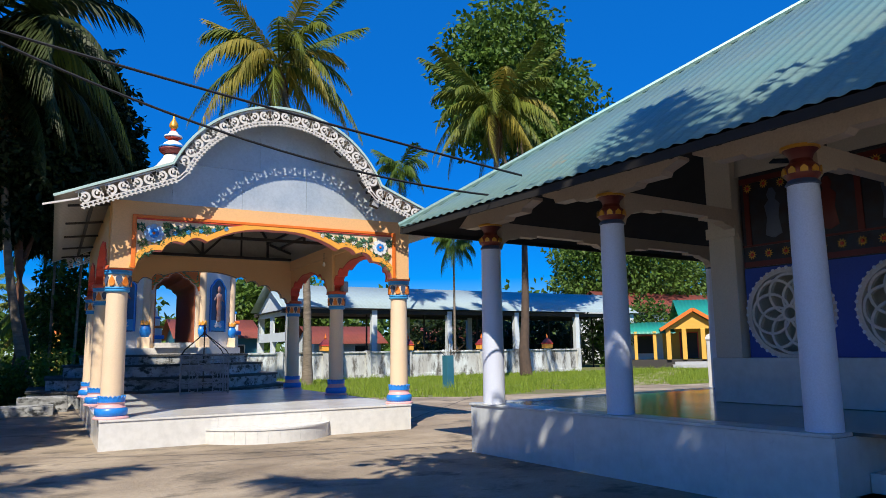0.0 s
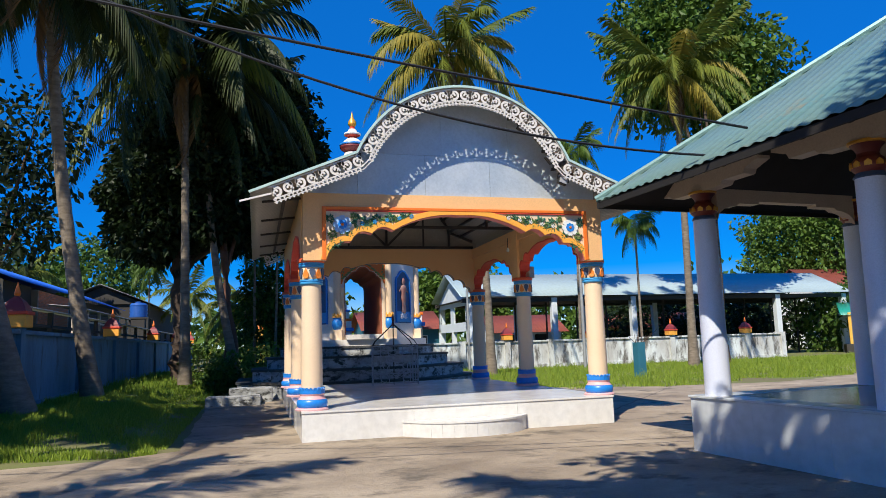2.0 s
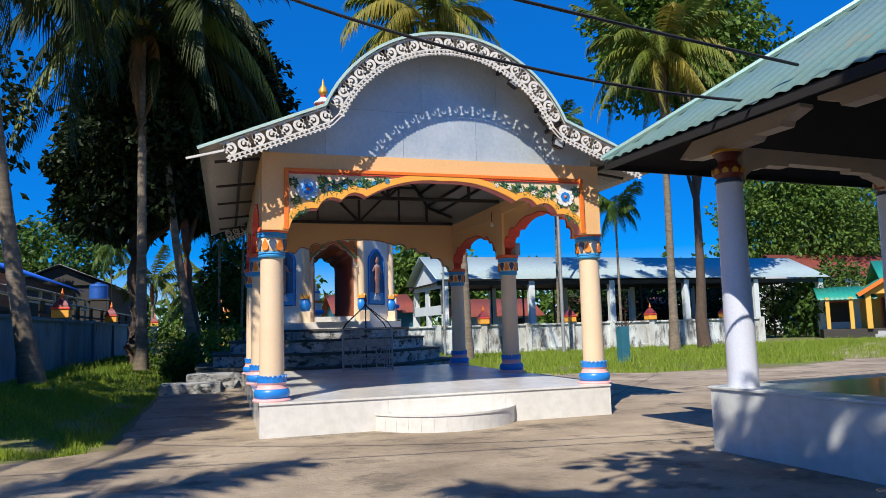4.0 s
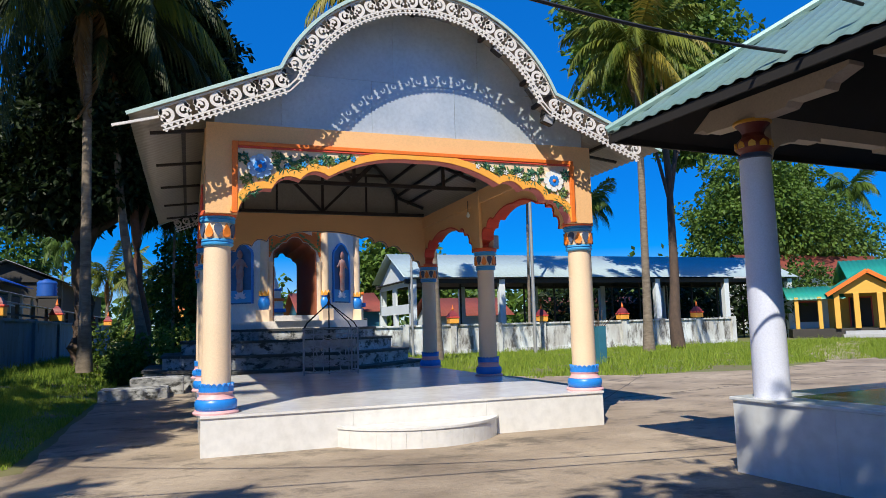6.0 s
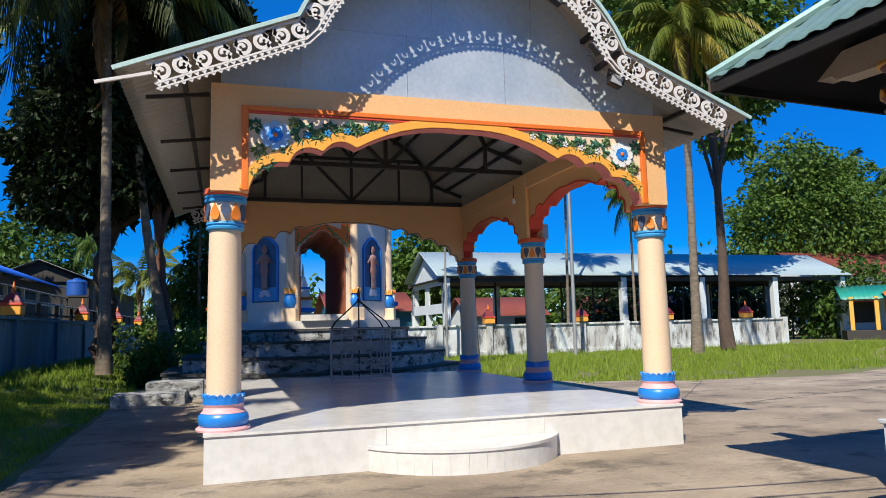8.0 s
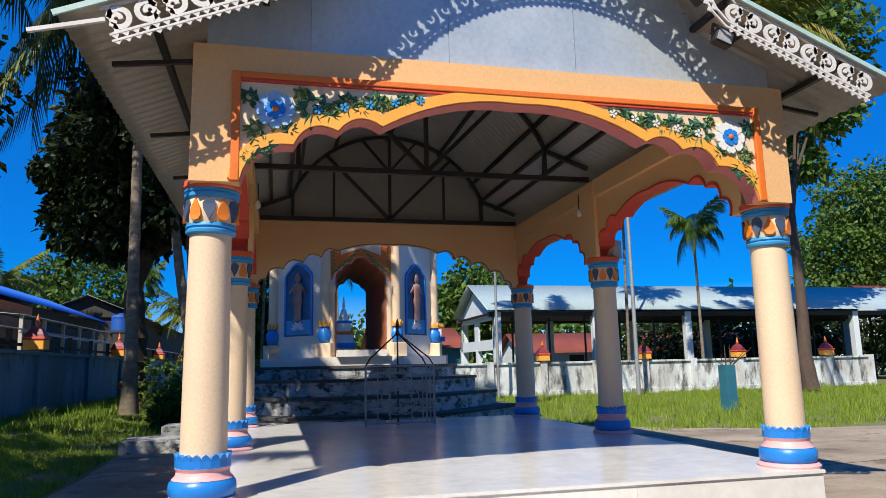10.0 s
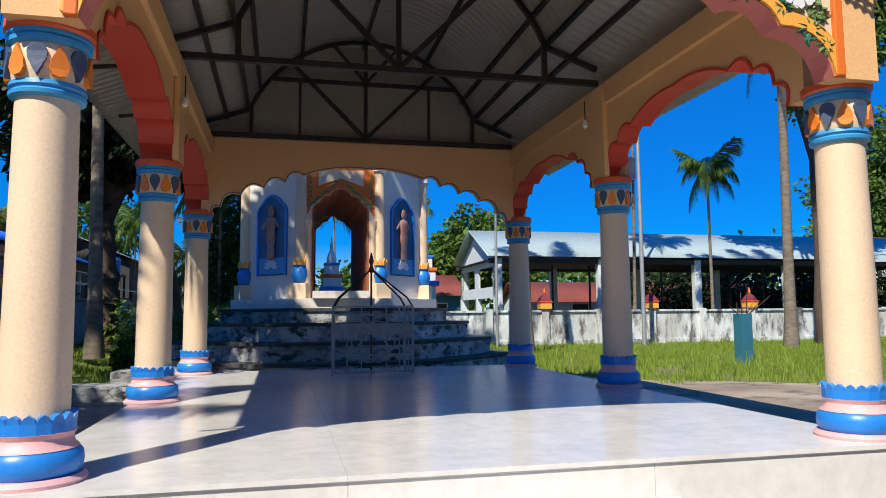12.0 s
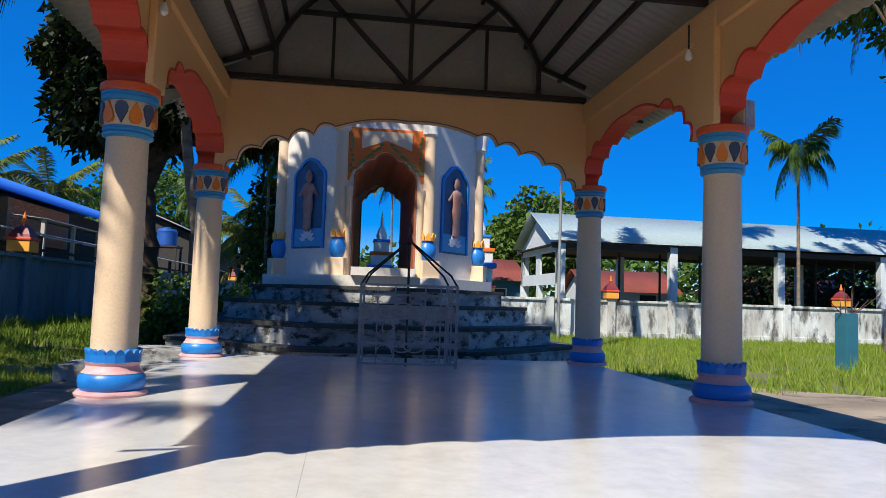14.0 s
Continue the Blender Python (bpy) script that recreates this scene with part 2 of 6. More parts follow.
# ---- mesh helpers ----
def thing(name, m, label, category, group="", kind=""):
    ob = new(name)
    ob.empty_display_size = 0.2
    ob.matrix_basis = m
    return tagged(ob, label, category, group, kind)


def mesh_of(name, bm, material, smooth=False):
    bmesh.ops.recalc_face_normals(bm, faces=bm.faces[:])
    me = bpy.data.meshes.new(name)
    bm.to_mesh(me)
    bm.free()
    me.materials.append(material)
    if smooth:
        me.polygons.foreach_set("use_smooth", [True] * len(me.polygons))
        if smooth != "all":
            me.set_sharp_from_angle(angle=radians(38))
    return me


def part(name, bm, material, parent, label="", smooth=False, at=None):
    """One mesh object under a thing or part, in the parent's own coordinates."""
    ob = new(name, mesh_of(name, bm, material, smooth))
    ob.parent = parent
    if at is not None:
        ob.matrix_basis = at
    return tagged(ob, label)


def again(ob, parent, m):
    """Another part on the same mesh."""
    o = new(ob.name.split(".")[0], ob.data)
    o.parent, o.matrix_basis = parent, m
    if "label" in ob:
        o["label"] = ob["label"]
    return o


def solid(name, bm, material, label, category, group="", kind="", smooth=False, m=None):
    ob = new(name, mesh_of(name, bm, material, smooth))
    if m is not None:
        ob.matrix_basis = m
    return tagged(ob, label, category, group, kind)


def raw(name, verts, faces, material, smooth=False):
    me = bpy.data.meshes.new(name)
    me.from_pydata([tuple(map(float, v)) for v in verts], [], faces)
    me.materials.append(material)
    if smooth:
        me.polygons.foreach_set("use_smooth", [True] * len(me.polygons))
    return me


def box(bm, a, b, bevel=0.0, m=None):
    r = bmesh.ops.create_cube(bm, size=1.0)
    vs = r["verts"]
    for v in vs:
        v.co = Vector([a[i] if v.co[i] < 0 else b[i] for i in range(3)])
    if bevel:
        es = list({e for v in vs for e in v.link_edges})
        out = bmesh.ops.bevel(bm, geom=es, offset=bevel, segments=2, affect="EDGES", profile=0.5)
        vs = list({v for f in out["faces"] for v in f.verts} | {v for v in vs if v.is_valid})
    if m is not None:
        bmesh.ops.transform(bm, matrix=m, verts=vs)
    return bm


def boxes(*rows, bevel=0.0):
    bm = bmesh.new()
    for a, b in rows:
        box(bm, a, b, bevel)
    return bm


def lathe(profile, seg=24, bm=None, c=(0, 0, 0), phase=0.0, flute=None):
    """A turned body from (radius, height) rows."""
    bm = bm or bmesh.new()
    rings = []
    for r, z in profile:
        ring = []
        for i in range(seg):
            a = 2 * math.pi * i / seg + phase
            rr = r * (flute(a, z) if flute else 1)
            ring.append(bm.verts.new((c[0] + rr * math.cos(a), c[1] + rr * math.sin(a), c[2] + z)))
        rings.append(ring)
    for lo, hi in zip(rings, rings[1:]):
        for i in range(seg):
            j = (i + 1) % seg
            bm.faces.new((lo[i], lo[j], hi[j], hi[i]))
    bm.faces.new(rings[0][::-1])
    bm.faces.new(rings[-1])
    return bm


def tube(bm, pts, radii, seg=8):
    """A round bar along a line of points."""
    pts = [Vector(p) for p in pts]
    if not isinstance(radii, (list, tuple)):
        radii = [radii] * len(pts)
    rings = []
    for i, p in enumerate(pts):
        d = (pts[min(i + 1, len(pts) - 1)] - pts[max(i - 1, 0)]).normalized()
        side = d.cross(Vector((0, 0, 1)))
        if side.length < 1e-3:
            side = Vector((1, 0, 0))
        side.normalize()
        up = side.cross(d)
        rings.append([bm.verts.new(p + radii[i] * (math.cos(2 * math.pi * k / seg) * side + math.sin(2 * math.pi * k / seg) * up)) for k in range(seg)])
    for lo, hi in zip(rings, rings[1:]):
        for k in range(seg):
            j = (k + 1) % seg
            bm.faces.new((lo[k], lo[j], hi[j], hi[k]))
    bm.faces.new(rings[0][::-1])
    bm.faces.new(rings[-1])
    return bm


def bar(bm, p, q, w=0.05, h=None):
    """A square bar from p to q."""
    p, q = Vector(p), Vector(q)
    d = (q - p).normalized()
    side = d.cross(Vector((0, 0, 1)))
    if side.length < 1e-3:
        side = Vector((1, 0, 0))
    side.normalize()
    up = side.cross(d)
    h = h or w
    a, b = [[bm.verts.new(c + side * sx * w / 2 + up * sy * h / 2) for sx, sy in ((-1, -1), (1, -1), (1, 1), (-1, 1))] for c in (p, q)]
    for k in range(4):
        j = (k + 1) % 4
        bm.faces.new((a[k], a[j], b[j], b[k]))
    bm.faces.new(a[::-1])
    bm.faces.new(b)
    return bm


def plate(outer, holes=(), depth=0.1, place=lambda a, b, d: Vector((a, d, b)), bm=None):
    """A flat plate with holes: outlines in (a, b), thick by depth, put in space by place(a, b, d)."""
    bm = bm or bmesh.new()
    edges, loops = [], []
    for loop in (outer, *holes):
        vs = [bm.verts.new(place(a, b, 0.0)) for a, b in loop]
        loops.append((loop, vs))
        for i in range(len(vs)):
            edges.append(bm.edges.new((vs[i], vs[(i + 1) % len(vs)])))
    if holes:
        made = bmesh.ops.triangle_fill(bm, edges=edges, use_beauty=True, use_dissolve=False)
        front = [f for f in made["geom"] if isinstance(f, bmesh.types.BMFace)]
    else:
        f = bm.faces.new(loops[0][1])
        f.normal_update()
        front = bmesh.ops.triangulate(bm, faces=[f])["faces"]
    twin = {}
    for loop, vs in loops:
        for (a, b), v in zip(loop, vs):
            twin[v] = bm.verts.new(place(a, b, depth))
    for f in front:
        bm.faces.new([twin[v] for v in reversed(f.verts)])
    for _, vs in loops:
        for i in range(len(vs)):
            j = (i + 1) % len(vs)
            bm.faces.new((vs[i], vs[j], twin[vs[j]], twin[vs[i]]))
    return bm


def ribbon(bm, path, w0, w1, place, d0, d1):
    """A raised strip along a line in (a, b): from w0 to w1 beside the line, from depth d0 to d1."""
    rows = []
    n = len(path)
    for i, (a, b) in enumerate(path):
        pa, pb = path[max(i - 1, 0)], path[min(i + 1, n - 1)]
        t = Vector((pb[0] - pa[0], pb[1] - pa[1]))
        t.normalize()
        nx, ny = -t.y, t.x
        rows.append([bm.verts.new(place(a + nx * w, b + ny * w, d)) for w, d in ((w0, d0), (w1, d0), (w1, d1), (w0, d1))])
    for lo, hi in zip(rows, rows[1:]):
        for k in range(4):
            j = (k + 1) % 4
            bm.faces.new((lo[k], lo[j], hi[j], hi[k]))
    bm.faces.new(rows[0][::-1])
    bm.faces.new(rows[-1])
    return bm


def arc(c, r, a0, a1, n):
    return [(c[0] + r * math.cos(radians(a0 + (a1 - a0) * i / n)), c[1] + r * math.sin(radians(a0 + (a1 - a0) * i / n))) for i in range(n + 1)]


def foils(cusps, bulges, steps=7):
    """A scalloped arch line through its cusps, each step bowed by its bulge."""
    out = [cusps[0]]
    for (p, q), h in zip(zip(cusps, cusps[1:]), bulges):
        p, q = Vector(p), Vector(q)
        n = Vector((-(q - p).y, (q - p).x)).normalized()
        for i in range(1, steps + 1):
            t = i / steps
            out.append(tuple(p.lerp(q, t) + n * h * 4 * t * (1 - t)))
    return out


def corrugated(name, origin, along, up, length, run, material, pitch=0.19, amp=0.014, taper=None, steps=4, thick=0.004):
    """A wavy roof sheet: waves follow one another along the eave and run up the slope; taper(s) gives the run at s."""
    along, up = Vector(along).normalized(), Vector(up)
    n = along.cross(up).normalized()
    if n.z < 0:
        n = -n
    count = max(2, int(length / pitch * steps))
    vs, fs = [], []
    for i in range(count + 1):
        s = length * i / count
        r = taper(s) if taper else run
        w = n * amp * math.sin(2 * math.pi * s / pitch)
        vs += [Vector(origin) + along * s + w, Vector(origin) + along * s + up * r + w]
        if i:
            fs.append((2 * i - 2, 2 * i, 2 * i + 1, 2 * i - 1))
    me = raw(name, vs, fs, material, True)
    ob = new(name, me)
    md = ob.modifiers.new("thickness", "SOLIDIFY")
    md.thickness = thick
    return ob


def under(ob, parent, label=""):
    ob.parent = parent
    return tagged(ob, label)


# ---- ground ----
def ground_height(x, y):
    """Level paving, with a lawn that rises gently towards the wall at the west."""
    w = max(0.0, min(1.0, (-0.9 - x) / 2.6)) * max(0.0, min(1.0, (y - 12.0) / 4.0))
    return 0.42 * w * w * (3 - 2 * w) - 0.03


def build_ground():
    xs = np.concatenate([np.linspace(-900, -40, 8), np.linspace(-36, 60, 97), np.linspace(70, 900, 9)])
    ys = np.concatenate([np.linspace(-900, -30, 8), np.linspace(-25, 70, 96), np.linspace(80, 1200, 9)])
    vs = [(x, y, ground_height(x, y) + (0.02 * noise.noise((x * 0.7, y * 0.7, 0)) if x < -1.5 and y > 13.5 else 0)) for y in ys for x in xs]
    k = len(xs)
    fs = [(j * k + i, j * k + i + 1, (j + 1) * k + i + 1, (j + 1) * k + i) for j in range(len(ys) - 1) for i in range(k - 1)]
    tagged(new("ground", raw("ground", vs, fs, M_EARTH, True)), "grassy earth ground reaching to the horizon", "ground", kind="structure")
    edge = [(-42, -30), (40, -30), (44, 20), (30, 21.5), (21, 22.3), (17, 20.8), (12.5, 21.6), (10, 23.2), (9.0, 25.2), (4, 24.5), (-0.9, 24.6), (-0.85, 18), (-0.75, 13.5), (-1.6, 13.0), (-3.0, 12.75), (-12, 11.3), (-42, 9)]
    fine = []
    for (p, q) in zip(edge, edge[1:] + edge[:1]):
        n = max(1, int(math.dist(p, q) / 0.5)) if max(map(abs, (*p, *q))) < 31 else 1
        for i in range(n):
            x, y = p[0] + (q[0] - p[0]) * i / n, p[1] + (q[1] - p[1]) * i / n
            d = 0.12 * noise.noise((x * 0.9, y * 0.9, 3)) if n > 1 else 0
            fine.append((x + d, y + d))
    bm = plate(fine, depth=0.045, place=lambda a, b, d: Vector((a, b, 0.004 - d)))
    solid("pavement", bm, M_CONC, "sunlit weathered concrete courtyard paving with fine cracks", "pavement", kind="structure")
    path = [(20.5, 21.5), (22.6, 21.4), (27, 26), (33, 31), (39, 35), (37.6, 36), (31, 31.8), (25, 27)]
    bm = plate(path, depth=0.04, place=lambda a, b, d: Vector((a, b, 0.012 - d)))
    solid("footpath", bm, M_CONC, "narrow worn concrete path across the grass", "path", kind="structure")
    # cracks between the poured bays
    for i, (a, b) in enumerate((((9, 16.5), (24, 19.5)), ((7.6, 15.2), (13, 21.2)))):
        bm = bmesh.new()
        pts = [(a[0] + (b[0] - a[0]) * k / 40, a[1] + (b[1] - a[1]) * k / 40 + 0.10 * noise.noise((k * 0.37, i, 0))) for k in range(41)]
        ribbon(bm, pts, -0.008, 0.008, lambda p, q, d: Vector((p, q, d)), 0.004, 0.007)
        solid("paving_joint", bm, M_DARKWALL, "thin dark crack in the concrete paving", "crack", "paving joints", "structure")


# ---- entrance pavilion ----
PAV = thing("entrance_pavilion", pose(4.0, 13.5, 0), "open peach-painted pavilion with scalloped arches and a curved tin roof", "pavilion")
TOP = 0.505


def pavilion_column(parent, m, first=None):
    """A round column: pink foot, blue torus, scalloped band, shaft, capital with painted drops."""
    if first:
        shaft = again(first, parent, m)
        for c in first.children:
            again(c, shaft, c.matrix_basis.copy())
        return shaft
    shaft = part("column", lathe([(0.182, 0.30), (0.180, 0.9), (0.176, 1.4), (0.168, 2.16)], 40), M_CREAM, parent, "round cream-painted column shaft", True, m)
    part("foot", lathe([(0.28, 0.0), (0.285, 0.02), (0.262, 0.045)], 40), M_PINK, shaft, "pale pink foot disc", True)
    part("torus", lathe([(0.235, 0.045), (0.256, 0.07), (0.262, 0.115), (0.256, 0.16), (0.232, 0.185)], 40), M_BLUE, shaft, "bright blue torus ring", True)
    part("scotia", lathe([(0.238, 0.185), (0.212, 0.21), (0.203, 0.245), (0.218, 0.275)], 40), M_PINK, shaft, "pale pink hollow ring", True)
    bm = bmesh.new()
    for i in range(18):
        a = 2 * math.pi * i / 18
        m2 = Matrix.Rotation(a, 4, "Z")
        prof = [(-0.038, 0.272), (0.038, 0.272), (0.037, 0.335), (0.024, 0.366), (0.0, 0.382), (-0.024, 0.366), (-0.037, 0.335)]
        plate(prof, depth=0.05, place=lambda p, q, d: m2 @ Vector((0.204 + 0.02 * math.cos(p * 30) - d, p, q)), bm=bm)
    part("petal_band", bm, M_BLUE, shaft, "ring of blue petals")
    part("lower_ring", lathe([(0.175, 2.13), (0.200, 2.145), (0.204, 2.165), (0.190, 2.18), (0.205, 2.195), (0.200, 2.22)], 40), M_SKYBLUE, shaft, "light blue capital ring", True)
    part("belly", lathe([(0.190, 2.22), (0.207, 2.28), (0.214, 2.34), (0.206, 2.40), (0.198, 2.43)], 40), M_CREAM, shaft, "cream capital bowl", True)
    part("upper_ring", lathe([(0.205, 2.43), (0.222, 2.445), (0.224, 2.47), (0.212, 2.48), (0.228, 2.49), (0.224, 2.51)], 40), M_SKYBLUE, shaft, "light blue capital ring", True)
    part("abacus", lathe([(0.225, 2.51), (0.240, 2.525), (0.240, 2.575), (0.222, 2.59)], 40), M_VERMILION, shaft, "vermilion capital slab", True)

    def drop(flip):
        bm = bmesh.new()
        rows = [(0.0, -0.092), (0.034, -0.082), (0.053, -0.045), (0.047, 0.0), (0.022, 0.05), (0.0, 0.092)]
        pts = [(w, z * flip) for w, z in rows] + [(-w, z * flip) for w, z in rows[-2:0:-1]]
        return plate(pts, depth=0.035, place=lambda p, q, d: Vector((0.227 - d - 1.8 * p * p, p, q)), bm=bm)
    a = part("drop", drop(1), M_DROP, shaft, "amber teardrop relief", at=pose(0, 0, 2.325))
    b = part("vase", drop(-1), M_NAVY, shaft, "slate blue vase relief", at=pose(0, 0, 2.325, 0, 0, 30))
    for i in range(1, 6):
        again(a, shaft, pose(0, 0, 2.325, 0, 0, 60 * i))
        again(b, shaft, pose(0, 0, 2.325, 0, 0, 60 * i + 30))
    return shaft


FRONT_CUSPS = [(-2.43, 3.04), (-2.0, 3.37), (-1.63, 3.51), (-1.25, 3.57), (0.0, 3.86), (1.25, 3.57), (1.63, 3.51), (2.0, 3.37), (2.43, 3.04)]
SIDE_CUSPS = [(-1.64, 3.04), (-1.50, 3.26), (-1.25, 3.46), (-0.92, 3.58), (0.0, 3.74), (0.92, 3.58), (1.25, 3.46), (1.50, 3.26), (1.64, 3.04)]
FRONT_ARCH = foils(FRONT_CUSPS, [0.12, 0.10, 0.09, 0.10, 0.10, 0.09, 0.10, 0.12])
SIDE_ARCH = foils(SIDE_CUSPS, [0.09, 0.10, 0.10, 0.07, 0.07, 0.10, 0.10, 0.09])


BACK_CUSPS = [(-2.46, 3.04), (-2.31, 3.17), (-2.0, 3.37), (-1.64, 3.49), (-1.30, 3.60), (-1.0, 3.72), (0.0, 3.86), (1.0, 3.72), (1.30, 3.60), (1.64, 3.49), (2.0, 3.37), (2.31, 3.17), (2.46, 3.04)]
BACK_ARCH = foils(BACK_CUSPS, [0.06, 0.11, 0.11, 0.11, 0.10, 0.06, 0.06, 0.10, 0.11, 0.11, 0.11, 0.06])


def arch_wall(name, length, z1, arches, place, thick, material, label):
    """A wall over the columns, with scalloped arches cut into its foot."""
    line = [(-length / 2, 3.04)]
    for c, path in arches:
        line += [(a + c, b) for a, b in path]
    line += [(length / 2, 3.04), (length / 2, z1), (-length / 2, z1)]
    return part(name, plate(line, depth=thick, place=place), material, PAV, label)


def roof_z(x):
    """The height of the pavilion's roof line: a round vault between two straight wings."""
    x = abs(x)
    return 3.97 + math.sqrt(max(0, 2.13 ** 2 - x * x)) if x < 1.93 else 4.83 - (x - 1.93) * 0.415


def roof_line(x1, drop=0.0, n=44):
    pts = []
    for i in range(12):
        pts.append((-x1 + (x1 - 1.95) * i / 11, roof_z(-x1 + (x1 - 1.95) * i / 11)))
    for i in range(n + 1):
        a = radians(156.2 - (156.2 - 23.8) * i / n)
        pts.append((2.13 * math.cos(a), 3.97 + 2.13 * math.sin(a)))
    for i in range(12):
        x = 1.95 + (x1 - 1.95) * i / 11
        pts.append((x, roof_z(x)))
    return [(x, z - drop) for x, z in pts]


def fascia(y, label):
    """A pierced metal valance: two rails, a row of scrolls and a toothed foot."""
    path = roof_line(3.42, 0.04)
    bm = bmesh.new()
    put = lambda a, b, d: Vector((a, y + d, b))
    ribbon(bm, path, -0.02, 0.0, put, 0.0, 0.018)
    ribbon(bm, path, -0.232, -0.212, put, 0.0, 0.018)
    ribbon(bm, path, -0.285, -0.268, put, 0.0, 0.018)
    # places along the line at even steps
    cum = [0.0]
    for p, q in zip(path, path[1:]):
        cum.append(cum[-1] + math.dist(p, q))

    def at(s):
        i = max(0, min(len(path) - 2, int(np.searchsorted(cum, s) - 1)))
        p, q = Vector(path[i]), Vector(path[i + 1])
        t = (q - p).normalized()
        return p + t * (s - cum[i]), t, Vector((-t.y, t.x))
    n = int(cum[-1] / 0.205)
    for k in range(n):
        s = (k + 0.5) * cum[-1] / n
        c, t, nn = at(s)
        flip = 1 if k % 2 else -1

        def local(a, b):
            p = c + t * a * flip + nn * b
            return (p.x, p.y)
        ribbon(bm, [local(*p) for p in arc((0.0, -0.118), 0.072, 20, 320, 14)], -0.021, 0.021, put, 0.002, 0.014)
        ribbon(bm, [local(*p) for p in arc((0.02, -0.118), 0.034, 200, -80, 8)], -0.018, 0.018, put, 0.002, 0.014)
        ribbon(bm, [local(*p) for p in arc((0.095, -0.05), 0.05, 250, 150, 5)], -0.017, 0.017, put, 0.002, 0.014)
        ribbon(bm, [local(*p) for p in arc((0.095, -0.19), 0.05, 110, 210, 5)], -0.017, 0.017, put, 0.002, 0.014)
    n = int(cum[-1] / 0.075)
    for k in range(n):
        c, t, nn = at((k + 0.5) * cum[-1] / n)
        tri = [c + t * 0.034 - nn * 0.228, c - t * 0.034 - nn * 0.228, c - nn * 0.272]
        plate([tuple(p) for p in tri], depth=0.012, place=lambda a, b, d: Vector((a, y + 0.003 + d, b)), bm=bm)
        tri = [c + t * 0.03 - nn * 0.284, c - t * 0.03 - nn * 0.284, c - nn * 0.315]
        plate([tuple(p) for p in tri], depth=0.012, place=lambda a, b, d: Vector((a, y + 0.003 + d, b)), bm=bm)
    part("fascia", bm, M_LATTICE, PAV, label)


def flower(bm, c, r, y, n=8, z=0.03):
    for i in range(n):
        a = 2 * math.pi * i / n
        pts = [(0.15 * r, 0), (0.5 * r, 0.24 * r), (0.85 * r, 0.30 * r), (r, 0.12 * r), (0.96 * r, 0), (r, -0.12 * r), (0.85 * r, -0.30 * r), (0.5 * r, -0.24 * r)]
        rot = [(c[0] + p * math.cos(a) - q * math.sin(a), c[1] + p * math.sin(a) + q * math.cos(a)) for p, q in pts]
        plate(rot, depth=z, place=lambda p, q, d: Vector((p, y - d - 0.004 * (i % 2), q)), bm=bm)
    return bm


def leaf(bm, c, ang, length, width, y):
    """A raised pointed leaf with a folded midrib."""
    d, s = Vector((math.cos(ang), math.sin(ang))), Vector((-math.sin(ang), math.cos(ang)))
    rows = [(0, 0.05), (0.25, 0.75), (0.5, 1.0), (0.75, 0.6), (1.0, 0.0)]
    mid, lo, hi = [], [], []
    for t, w in rows:
        bend = 0.25 * length * t * t
        p = Vector(c) + d * length * t + s * bend
        mid.append(bm.verts.new((p.x, y - 0.022 - 0.012 * (1 - t), p.y)))
        q = p + s * width * w
        lo.append(bm.verts.new((q.x, y - 0.002, q.y)))
        q = p - s * width * w
        hi.append(bm.verts.new((q.x, y - 0.002, q.y)))
    for i in range(4):
        bm.faces.new((mid[i], mid[i + 1], lo[i + 1], lo[i]))
        bm.faces.new((mid[i], hi[i], hi[i + 1], mid[i + 1]))


